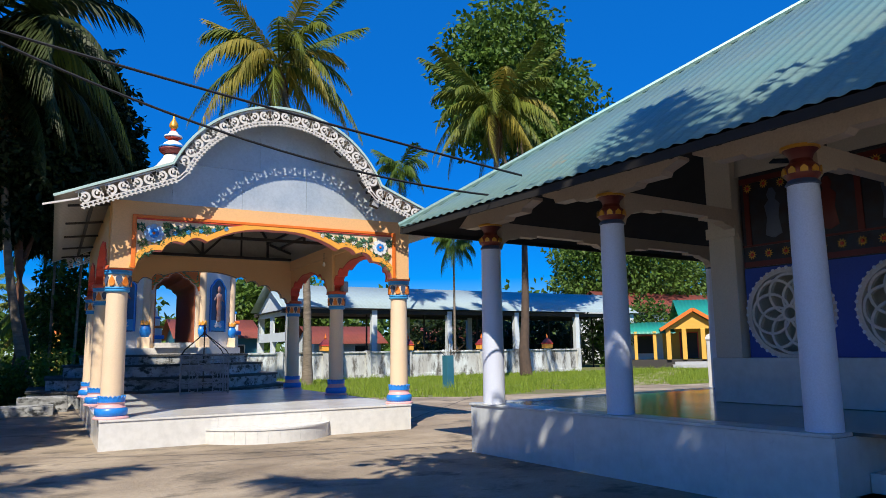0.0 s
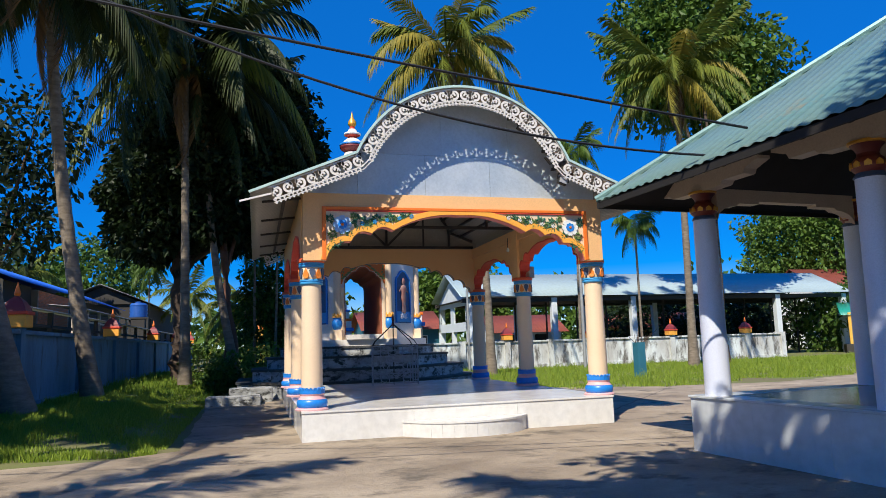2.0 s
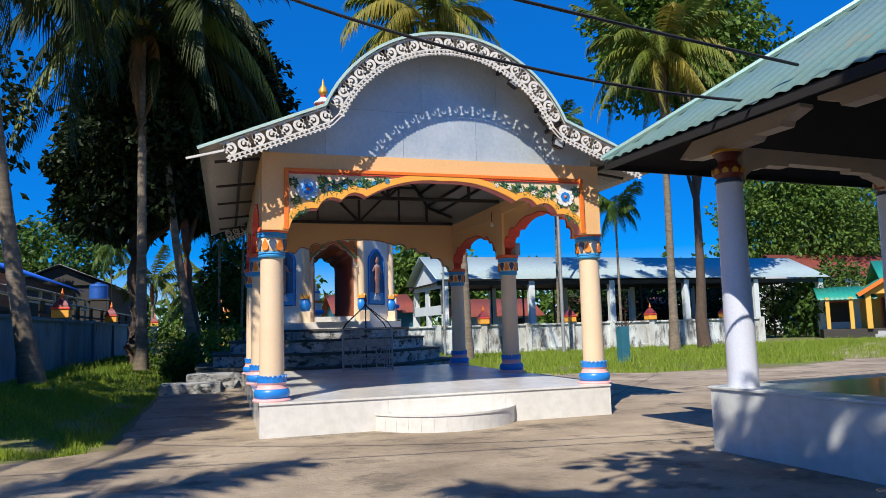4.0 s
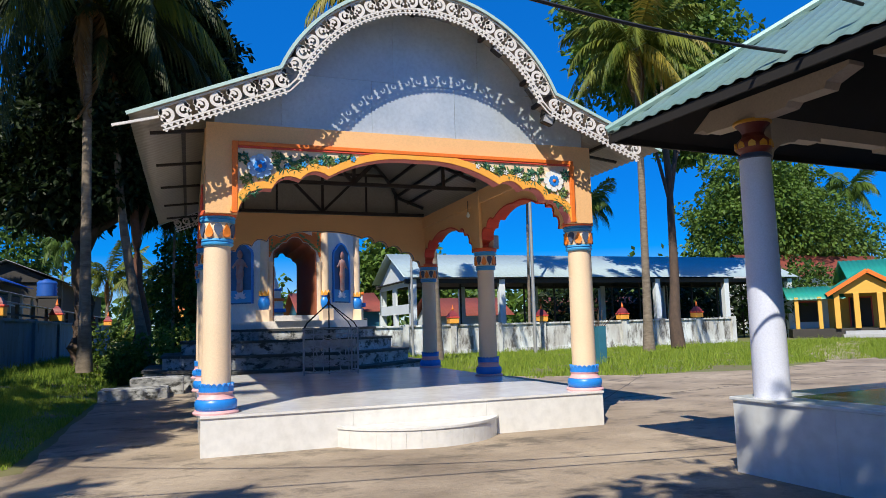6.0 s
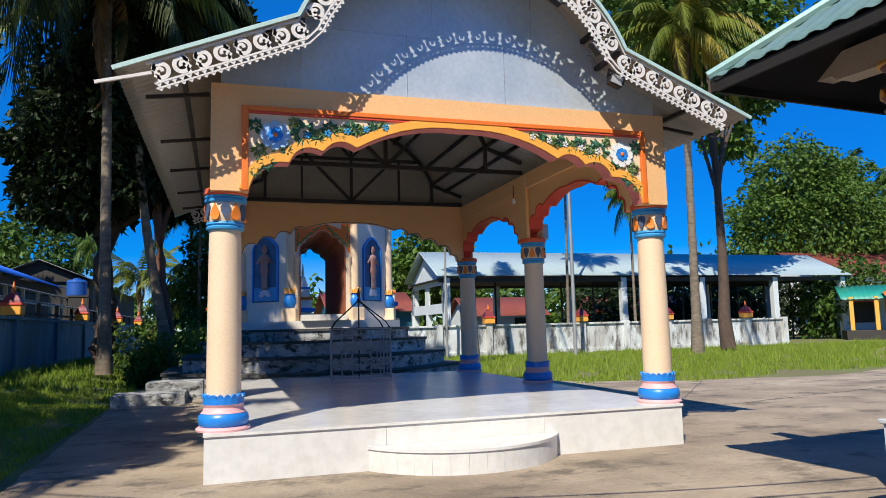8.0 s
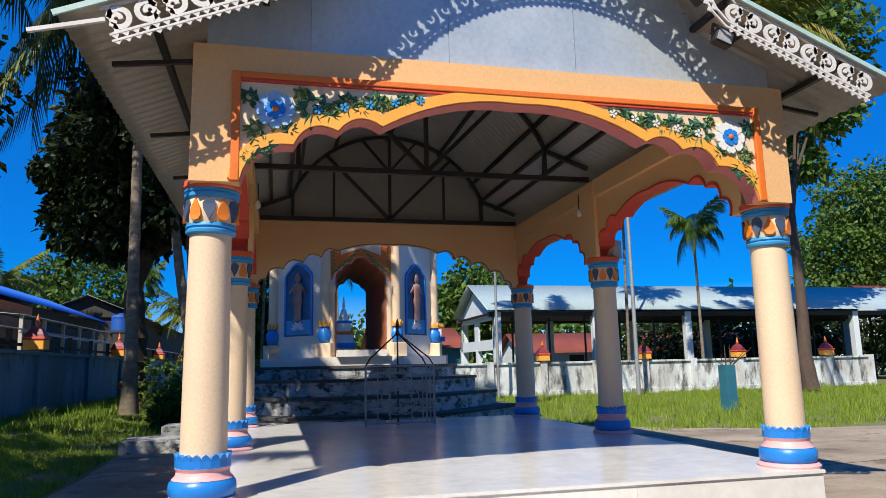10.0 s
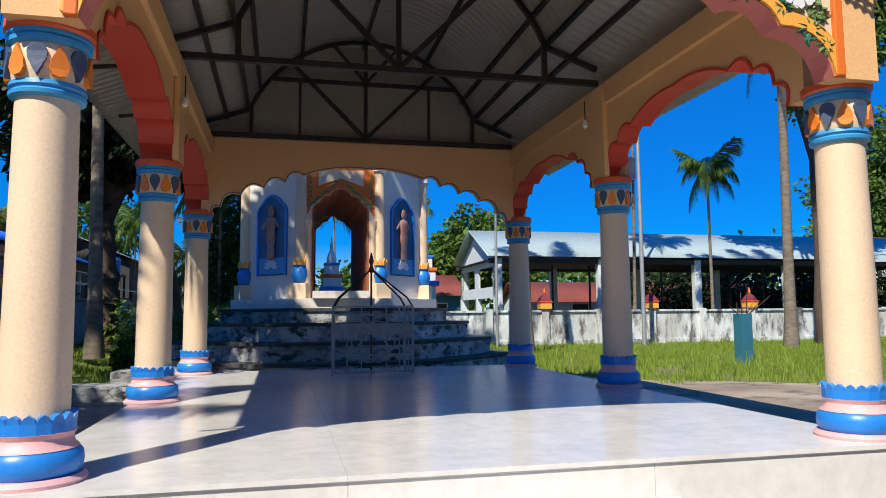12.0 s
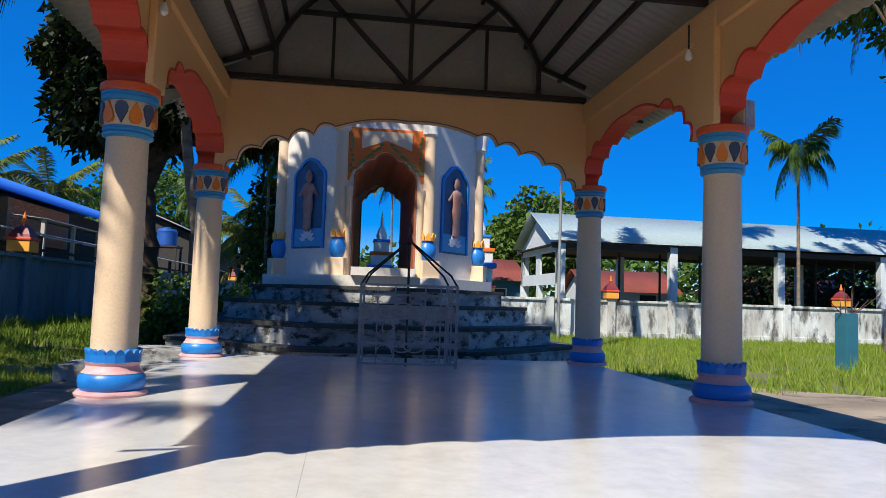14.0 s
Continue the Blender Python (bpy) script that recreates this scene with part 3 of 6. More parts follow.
def build_pavilion():
    rnd = random.Random(4)
    # platform: core, marble slabs on top and in front, round step
    part("platform", boxes(((-2.83, 0.02, -0.02), (2.83, 8.06, TOP - 0.03))), M_MARBLE, PAV, "white marble platform")
    for i in range(3):
        for j in range(4):
            w, l = 5.72 / 3, 8.12 / 4
            x0, y0 = -2.86 + w * i, -0.02 + l * j
            part("slab", boxes(((x0 + 0.0006, y0 + 0.0006, TOP - 0.03), (x0 + w - 0.0006, y0 + l - 0.0006, TOP))), M_MARBLE, PAV)
    for i in range(3):
        w = 5.70 / 3
        x0 = -2.85 + w * i
        part("facing_slab", boxes(((x0 + 0.0015, 0.0, -0.01), (x0 + w - 0.0015, 0.02, TOP - 0.03))), M_MARBLE, PAV)
    for sx in (-1, 1):
        for j in range(4):
            part("facing_slab", boxes(((min(sx * 2.83, sx * 2.85), 0.02 + 2.01 * j, -0.01), (max(sx * 2.83, sx * 2.85), 2.02 + 2.01 * j, TOP - 0.03))), M_MARBLE, PAV)
    R, cy, cx = 1.31, 0.66, -0.02
    half = math.degrees(math.acos(cy / R))
    rim = arc((cx, cy), R, -90 - half, -90 + half, 28)
    step = part("round_step", plate(arc((cx, cy), R - 0.02, -90 - half, -90 + half, 28), depth=0.24, place=lambda a, b, d: Vector((a, b, 0.235 - d))), M_MARBLE, PAV, "semicircular white marble entrance step")
    part("tread", plate(arc((cx, cy), R + 0.015, -90 - half, -90 + half, 28), depth=0.03, place=lambda a, b, d: Vector((a, b, 0.265 - d))), M_MARBLE, step)
    for i in range(14):
        a0, a1 = -90 - half + 2 * half * (i + 0.006) / 14, -90 - half + 2 * half * (i + 0.994) / 14
        pts = arc((cx, cy), R, a0, a1, 2) + arc((cx, cy), R - 0.025, a1, a0, 2)
        part("tile", plate(pts, depth=0.235, place=lambda a, b, d: Vector((a, b, 0.235 - d))), M_MARBLE, step)
    # columns
    first = None
    for y in (0.30, 4.0, 7.68):
        for x in (-2.66, 2.73):
            c = pavilion_column(PAV, pose(x, y, TOP), first)
            first = first or c
    # walls over the columns
    arch_wall("front_wall", 5.64, 4.22, [(0.0, FRONT_ARCH)], lambda a, b, d: Vector((a, 0.11 + d, b)), 0.15, M_PEACH, "peach wall with a wide scalloped arch")
    arch_wall("back_wall", 5.20, 4.28, [(0.0, BACK_ARCH)], lambda a, b, d: Vector((a, 7.52 + d, b)), 0.18, M_PEACH, "peach wall with a wide scalloped arch")
    for sx, w in ((-1, 2.50), (1, 2.60)):
        arch_wall("side_wall", 7.38, 4.27, [(-1.86, SIDE_ARCH), (1.84, SIDE_ARCH)], lambda a, b, d: Vector((sx * (w + d), 0.475 + 3.69 + a, b)), 2.83 - w, M_PEACH, "peach side wall with two scalloped arches")
        for c in (-1.86, 1.84):
            bm = bmesh.new()
            ribbon(bm, [(a + c, b) for a, b in SIDE_ARCH], -0.008, 0.02, lambda a, b, d: Vector((sx * (w - 0.015 + d), 4.165 + a, b)), 0.0, 2.86 - w)
            part("arch_lining", bm, M_RED, PAV, "red painted arch underside")
        part("pilaster", boxes(((min(sx * (w - 0.07), sx * w), 3.80, 3.09), (max(sx * (w - 0.07), sx * w), 4.20, 4.26)), bevel=0.012), M_PEACH, PAV)
        for y0, y1 in ((0.5, 3.79), (4.21, 7.5)):
            part("ledge", boxes(((min(sx * (w - 0.06), sx * w), y0, 4.0), (max(sx * (w - 0.06), sx * w), y1, 4.27)), bevel=0.008), M_PEACH, PAV)
    for y0, t, mm, lb in ((0.085, 0.19, M_ROSE, "dusky rose painted arch underside"), (7.512, 0.025, M_NAVY, "thin dark strip along the arch edge")):
        bm = bmesh.new()
        ribbon(bm, FRONT_ARCH if y0 < 1 else BACK_ARCH, -0.008, 0.02 if y0 < 1 else 0.004, lambda a, b, d: Vector((a, y0 + d, b)), 0.0, t)
        part("front_lining" if y0 < 1 else "arch_lining", bm, mm, PAV, lb)
    # painted front panel
    panel = [(a, b + 0.02) for a, b in FRONT_ARCH]
    line = [(-2.43, 3.06)] + panel[1:-1] + [(2.43, 3.06), (2.43, 3.95), (-2.43, 3.95)]
    part("panel", plate(line, depth=0.02, place=lambda a, b, d: Vector((a, 0.11 - d, b))), M_CREAM, PAV, "cream spandrel panel")
    bm = bmesh.new()
    ribbon(bm, FRONT_ARCH, 0.0, 0.095, lambda a, b, d: Vector((a, 0.108 - d, b)), 0.0, 0.045)
    part("arch_border", bm, M_YELLOW, PAV, "amber scalloped arch border")
    bm = boxes(((-2.50, 0.055, 3.04), (-2.43, 0.109, 3.98)), ((2.43, 0.055, 3.04), (2.50, 0.109, 3.98)), ((-2.43, 0.055, 3.925), (2.43, 0.109, 3.98)), bevel=0.008)
    part("panel_frame", bm, M_ORANGE, PAV, "orange-red raised panel frame")
    part("panel_moulding", boxes(((-2.43, 0.066, 3.897), (2.43, 0.108, 3.924)), bevel=0.005), M_RED, PAV, "dark red moulding")
    for sx in (-1, 1):
        part("flower", flower(bmesh.new(), (sx * 2.15, 3.66), 0.165, 0.09, 8), M_WHITE if sx > 0 else M_PALEBLUE, PAV, "white relief flower" if sx > 0 else "pale blue relief flower")
        part("flower_heart", flower(bmesh.new(), (sx * 2.15, 3.66), 0.085, 0.062, 8, 0.012), M_BLUE, PAV, "blue flower heart")
        part("flower_centre", lathe([(0.026, 0.0), (0.024, 0.014), (0.012, 0.022)], 12), M_ORANGE, PAV, "orange flower centre", True, pose(sx * 2.15, 0.052, 3.66, 90, 0, 0))
        arch_z = lambda a: np.interp(a, [p for p, _ in FRONT_ARCH], [q for _, q in FRONT_ARCH])
        for mm, seed, nm in ((M_GREEN, 1, "dark green scrolling vine relief"), (M_OLIVE, 2, "olive green scrolling vine relief")):
            bm = bmesh.new()
            rr = random.Random(seed * 7 + sx)
            scrolls = [(1.83, 3.69, 0.115), (1.55, 3.745, 0.085), (1.30, 3.785, 0.068), (1.06, 3.82, 0.05), (2.24, 3.36, 0.075), (2.02, 3.50, 0.055), (2.36, 3.76, 0.06)] if seed == 1 else [(1.69, 3.66, 0.075), (1.43, 3.72, 0.06), (1.18, 3.78, 0.05), (0.92, 3.835, 0.035), (2.32, 3.50, 0.06), (2.36, 3.25, 0.05), (1.95, 3.82, 0.045)]
            for k, (a, b, r) in enumerate(scrolls):
                f = 1 if k % 2 else -1
                curl = [(sx * (a + f * r * (1 - 0.75 * t) * math.cos(8.5 * t + k)), b + r * (1 - 0.75 * t) * math.sin(8.5 * t + k)) for t in [q / 20 for q in range(21)]]
                tube(bm, [(p, 0.080 - 0.003 * seed, q) for p, q in curl], [0.015 - 0.0004 * q for q in range(21)], 5)
                for q in range(9):
                    ang = 0.7 * q + k + rr.uniform(-0.3, 0.3)
                    leaf(bm, (sx * (a + 0.55 * r * math.cos(ang)), b + 0.55 * r * math.sin(ang)), ang if sx > 0 else math.pi - ang, r * rr.uniform(0.8, 1.2), r * rr.uniform(0.24, 0.36), 0.088 - 0.002 * (q % 3))
            for q in range(20):
                a = 0.75 + 1.6 * q / 19
                b = float(arch_z(sx * a)) + 0.12
                if b < 3.84:
                    ang = math.pi * (0.75 if q % 2 else 0.55)
                    leaf(bm, (sx * a, b), ang if sx > 0 else math.pi - ang, rr.uniform(0.06, 0.10), 0.02, 0.088 - 0.002 * seed)
            part("vine", bm, mm, PAV, nm)
        for k in range(5):
            part("small_flower", flower(bmesh.new(), (sx * (1.80 - 0.22 * k), 3.68 + 0.035 * k), 0.04, 0.066, 5, 0.012), M_SKYBLUE if sx < 0 else M_WHITE, PAV, "small painted relief flower")
    # the front wall and its painted relief stand flush with the platform's edge
    for ob in PAV.children:
        if ob.name.split(".")[0] in ("front_wall", "front_lining", "panel", "arch_border", "panel_frame", "panel_moulding", "flower", "flower_heart", "flower_centre", "vine", "small_flower"):
            ob.location.y -= 0.11
    # roof sheet
    prof = roof_line(3.70)
    pitch = 0.15
    vs, fs = [], []
    n = int(9.16 / pitch * 4)
    for j in range(n + 1):
        y = -0.59 + 9.16 * j / n
        w = 0.011 * math.sin(2 * math.pi * j / 4)
        for x, z in prof:
            vs.append((x, y, z + w))
    k = len(prof)
    fs = [(j * k + i, j * k + i + 1, (j + 1) * k + i + 1, (j + 1) * k + i) for j in range(n) for i in range(k - 1)]
    roof = new("roof", raw("roof", vs, fs, M_SOFFIT, True))
    under(roof, PAV, "grey corrugated curved roof sheet")
    md = roof.modifiers.new("thickness", "SOLIDIFY")
    md.thickness = 0.005
    for y in (-0.60, 8.57):
        bm = bmesh.new()
        ribbon(bm, roof_line(3.72, -0.005), -0.03, 0.012, lambda a, b, d: Vector((a, y + d, b)), 0.0, 0.02)
        part("roof_edge", bm, M_ROOFEDGE, PAV, "pale green roof edge strip")
    fascia(-0.565, "white pierced scrollwork valance")
    fascia(8.42, "white pierced scrollwork valance")
    # gable cladding
    for y, lo in ((0.06, 4.222), (7.72, 4.27)):
        for row, (z0, z1) in enumerate(((lo, 4.98), (4.984, 6.02))):
            cuts = (-2.72, -1.86, -0.62, 0.62, 1.86, 2.72) if row == 0 else (-1.9, -0.3, 1.0, 1.9)
            for a0, a1 in zip(cuts, cuts[1:]):
                top = []
                for i in range(13):
                    x = a1 - (a1 - a0) * i / 12
                    top.append((x, min(z1, roof_z(x) - 0.05)))
                if max(z for _, z in top) < z0 + 0.05:
                    continue
                top = [(x, max(z, z0 + 0.004)) for x, z in top]
                g = rnd.uniform(-0.004, 0.004)
                lap = 0.002 if y < 1 else -0.03
                g += 0.0 if y < 1 else 0.012 * (cuts.index(a0) % 2) + 0.024 * row
                part("tin_sheet", plate([(a0 + lap, z0 if y < 1 or row == 0 else z0 - 0.03), (a1 - lap, z0 if y < 1 or row == 0 else z0 - 0.03)] + [(a1 - lap, top[0][1])] + top[1:-1] + [(a0 + lap, top[-1][1])], depth=0.006, place=lambda p, q, d: Vector((p, y + g + d, q))), M_TIN if y < 1 else M_SOFFIT, PAV, "galvanised tin gable sheet")
    # steel trusses and purlins
    def truss(y, full):
        bm = bmesh.new()
        w = 0.06
        B = lambda a, b, ww=w: bar(bm, (a[0], y, a[1]), (b[0], y, b[1]), ww)
        B((-2.50, 4.32), (2.56, 4.32), 0.07)
        B((0, 4.32), (0, 6.0))
        rim = [(2.03 * math.cos(radians(a)), 3.97 + 2.03 * math.sin(radians(a))) for a in range(156, 23, -6)]
        for p, q in zip(rim, rim[1:]):
            B(p, q)
        for sx in (-1, 1):
            B((sx * 2.55, 4.50), (sx * 1.90, 4.74))
            B((sx * 1.85, 4.32), (sx * 1.85, 4.80))
            B((0, 4.34), (sx * 1.22, 5.57))
            if full:
                B((sx * 1.08, 4.32), (sx * 1.08, 5.28), 0.045)
                B((sx * 1.52, 5.28), (sx * 0.02, 5.28))
                B((0.02 * sx, 5.32), (sx * 0.52, 5.90), 0.045)
        part("truss", bm, M_STEEL, PAV, "black welded steel roof truss")
    for y in (0.60, 4.0, 7.46):
        truss(y, y > 7)
    for x, z in ((0, 6.03), (-1.05, 5.76), (1.05, 5.76), (-1.72, 5.15), (1.72, 5.15), (-1.90, 4.80), (1.90, 4.80), (-2.24, 4.66), (2.24, 4.66), (-3.10, 4.28), (3.10, 4.28)):
        part("purlin", bar(bmesh.new(), (x, -0.5, z), (x, 8.4, z), 0.055), M_STEEL, PAV, "black steel purlin")
    for sx in (-1, 1):
        for y in (0.3, 2.2, 4.0, 5.9, 7.6):
            part("eave_bracket", bar(bmesh.new(), (sx * 2.84, y, 4.18), (sx * 3.50, y, 4.10), 0.04), M_STEEL, PAV, "black steel eave bracket")
    part("eave_pipe", bar(bmesh.new(), (-3.86, -0.62, 3.92), (-3.36, -0.60, 4.06), 0.03), M_LATTICE, PAV, "white protruding eave bar")


def floodlight(x, y, z, ry):
    f = thing("floodlight", pose(x, y, z, 0, ry, 0), "small black floodlight clamped under the pavilion roof edge", "lamp", "floodlights")
    part("housing", boxes(((-0.09, -0.05, -0.07), (0.09, 0.05, 0.07)), bevel=0.015), M_BLACK, f)
    part("lens", boxes(((-0.075, -0.058, -0.055), (0.075, -0.05, 0.055)), bevel=0.003), M_IRON, f, "grey glass lens")
    bm = bmesh.new()
    bar(bm, (-0.11, 0, 0), (-0.11, 0.02, 0.12), 0.02)
    bar(bm, (0.11, 0, 0), (0.11, 0.02, 0.12), 0.02)
    bar(bm, (-0.12, 0.02, 0.12), (0.12, 0.02, 0.12), 0.02)
    part("bracket", bm, M_BLACK, f)


def bulb_holder(x, y, z):
    b = thing("hanging_bulb", pose(x, y, z), "small white bulb on a short cord from the pavilion beam", "lamp", "hanging bulbs")
    part("cord", bar(bmesh.new(), (0, 0, 0.05), (0, 0, 0.30), 0.012), M_BLACK, b)
    part("bulb", lathe([(0.012, 0.06), (0.02, 0.05), (0.036, 0.0), (0.034, -0.03), (0.012, -0.05)], 14), M_WHITE, b, "", True)


def box_speaker(x, y, z, rz):
    s = thing("loudspeaker", pose(x, y, z, 0, 0, rz), "small cream box loudspeaker fixed beside the column capital", "loudspeaker")
    part("cabinet", boxes(((-0.09, -0.08, -0.14), (0.09, 0.08, 0.14)), bevel=0.012), M_BRACKET, s)
    part("grille", boxes(((-0.072, -0.088, -0.12), (0.072, -0.079, 0.12)), bevel=0.004), M_IRON, s, "grey speaker grille")
    part("bracket", bar(bmesh.new(), (-0.08, 0.03, 0), (-0.20, 0.10, 0.0), 0.03), M_STEEL, s)


build_ground()
build_pavilion()
floodlight(5.10, 13.02, 5.42, 35)
floodlight(5.62, 13.02, 4.86, 50)
floodlight(5.86, 13.05, 4.46, 20)
bulb_holder(6.38, 17.50, 3.78)
bulb_holder(1.62, 17.30, 3.72)
box_speaker(6.90, 17.45, 3.22, 25)


# ---- prayer hall ----
HALL = thing("prayer_hall", pose(6.20, 10.06, 0, 0, 0, 4.87), "open-sided prayer hall with a teal hipped roof on white columns", "hall")
HT = 0.75


def hall_column(m, first=None):
    if first:
        shaft = again(first, HALL, m)
        for c in first.children:
            again(c, shaft, c.matrix_basis.copy())
        return shaft
    shaft = part("column", lathe([(0.172, 0.0), (0.168, 0.8), (0.150, 2.40)], 36), M_LAVENDER, HALL, "round lavender-white column", True, m)
    part("neck", lathe([(0.152, 2.40), (0.168, 2.41), (0.150, 2.44), (0.130, 2.46)], 36), M_NAVY, shaft, "dark blue neck ring", True)
    part("lotus", lathe([(0.128, 2.46), (0.165, 2.50), (0.172, 2.55), (0.150, 2.60), (0.120, 2.63)], 24, flute=lambda a, z: 1 + 0.05 * abs(math.sin(6 * a))), M_CAPRED, shaft, "red lotus bowl", True)
    bm = bmesh.new()
    for i in range(10):
        m2 = Matrix.Rotation(2 * math.pi * i / 10, 4, "Z")
        plate([(-0.036, 2.515), (0.036, 2.515), (0.034, 2.555), (0.0, 2.585), (-0.034, 2.555)], depth=0.02, place=lambda p, q, d: m2 @ Vector((0.186 - d, p, q)), bm=bm)
    part("petals", bm, M_GOLD, shaft, "row of gold petals")
    part("throat", lathe([(0.118, 2.63), (0.105, 2.67), (0.125, 2.72), (0.17, 2.765)], 24), M_MAROON, shaft, "dark red throat", True)
    part("crown", lathe([(0.165, 2.765), (0.19, 2.775), (0.19, 2.80), (0.16, 2.81)], 24), M_GOLD, shaft, "gold crown ring", True)
    return shaft


def ogee_arm(a0, a1, y):
    """A tapering bracket beam above a capital, along the eave."""
    pts = [(-1.18, 3.74), (-0.95, 3.66), (-0.92, 3.60), (-0.55, 3.60), (-0.50, 3.55), (-0.20, 3.54), (0.20, 3.54), (0.50, 3.55), (0.55, 3.60), (0.92, 3.60), (0.95, 3.66), (1.18, 3.74), (1.18, 3.78), (-1.18, 3.78)]
    pts = [p for p in pts if a0 <= p[0] <= a1]
    return plate(pts, depth=0.20, place=lambda a, b, d: Vector((0.13 + d, y + a, b)))


def cross_beam(x0, x1):
    """A beam with curved brackets at both ends."""
    pts = [(x0, 3.16)] + [(x0 + 0.34 * (1 - math.cos(radians(t))), 3.16 + 0.20 * math.sin(radians(t))) for t in (25, 50, 75, 90)] + [(x0 + 0.40, 3.40), (x0 + 0.75, 3.40), (x0 + 0.75, 3.44)]
    back = [(x1 - (p - x0), z) for p, z in reversed(pts)]
    return pts + back + [(x1, 3.60), (x0, 3.60)]


def daisy(parent, m, first=[]):
    if first:
        ring = again(first[0], parent, m)
        again(first[1], ring, Matrix())
        return
    bm = bmesh.new()
    for i in range(10):
        a = 2 * math.pi * i / 10
        p = [(0.030, -0.012), (0.068, 0.0), (0.030, 0.012)]
        plate([(x * math.cos(a) - y * math.sin(a), x * math.sin(a) + y * math.cos(a)) for x, y in p], depth=0.012, place=lambda a, b, d: Vector((-d, a, b)), bm=bm)
    ring = part("daisy", bm, M_GOLD, parent, "painted daisy", at=m)
    h = part("heart", lathe([(0.026, 0.0), (0.02, 0.016)], 12), M_RED, ring, at=pose(0, 0, 0, 0, -90, 0))
    h.matrix_basis = Matrix()
    h.data.transform(pose(0, 0, 0, 0, -90, 0))
    first += [ring, h]


def rosette(y, z, r=0.60):
    """A round window of interlaced petals in a beaded ring."""
    put = lambda a, b, d: Vector((2.93 + d, y + a, z + b))
    bm = bmesh.new()
    ribbon(bm, arc((0, 0), r, 0, 360, 48), -0.05, 0.02, put, 0.0, 0.10)
    ring = part("rosette_window", bm, M_TRACERY, HALL, "round window of pale interlaced stone tracery")
    for k in range(8):
        a = math.pi / 4 * k
        bm = bmesh.new()
        c = (0.30 * r * math.cos(a), 0.30 * r * math.sin(a))
        ribbon(bm, arc((0.46 * r * math.cos(a), 0.46 * r * math.sin(a)), 0.47 * r, math.degrees(a) - 158, math.degrees(a) + 158, 22), -0.018, 0.018, put, 0.012 + 0.002 * (k % 2), 0.082 + 0.002 * (k % 2))
        part("petal", bm, M_TRACERY, ring)
    bm = bmesh.new()
    ribbon(bm, arc((0, 0), 0.10, 0, 360, 18), -0.02, 0.02, put, 0.01, 0.09)
    part("boss", bm, M_TRACERY, ring)
    bead = None
    for k in range(40):
        a = 2 * math.pi * k / 40
        m = Matrix.Translation(put((r + 0.045) * math.cos(a), (r + 0.045) * math.sin(a), 0.0))
        if bead:
            again(bead, ring, m)
        else:
            bead = part("bead", plate([(0.026 * math.cos(t), 0.026 * math.sin(t)) for t in [i * math.pi / 3 for i in range(6)]], depth=0.02, place=lambda p, q, d: Vector((d, p, q))), M_LAVENDER, ring, at=m)


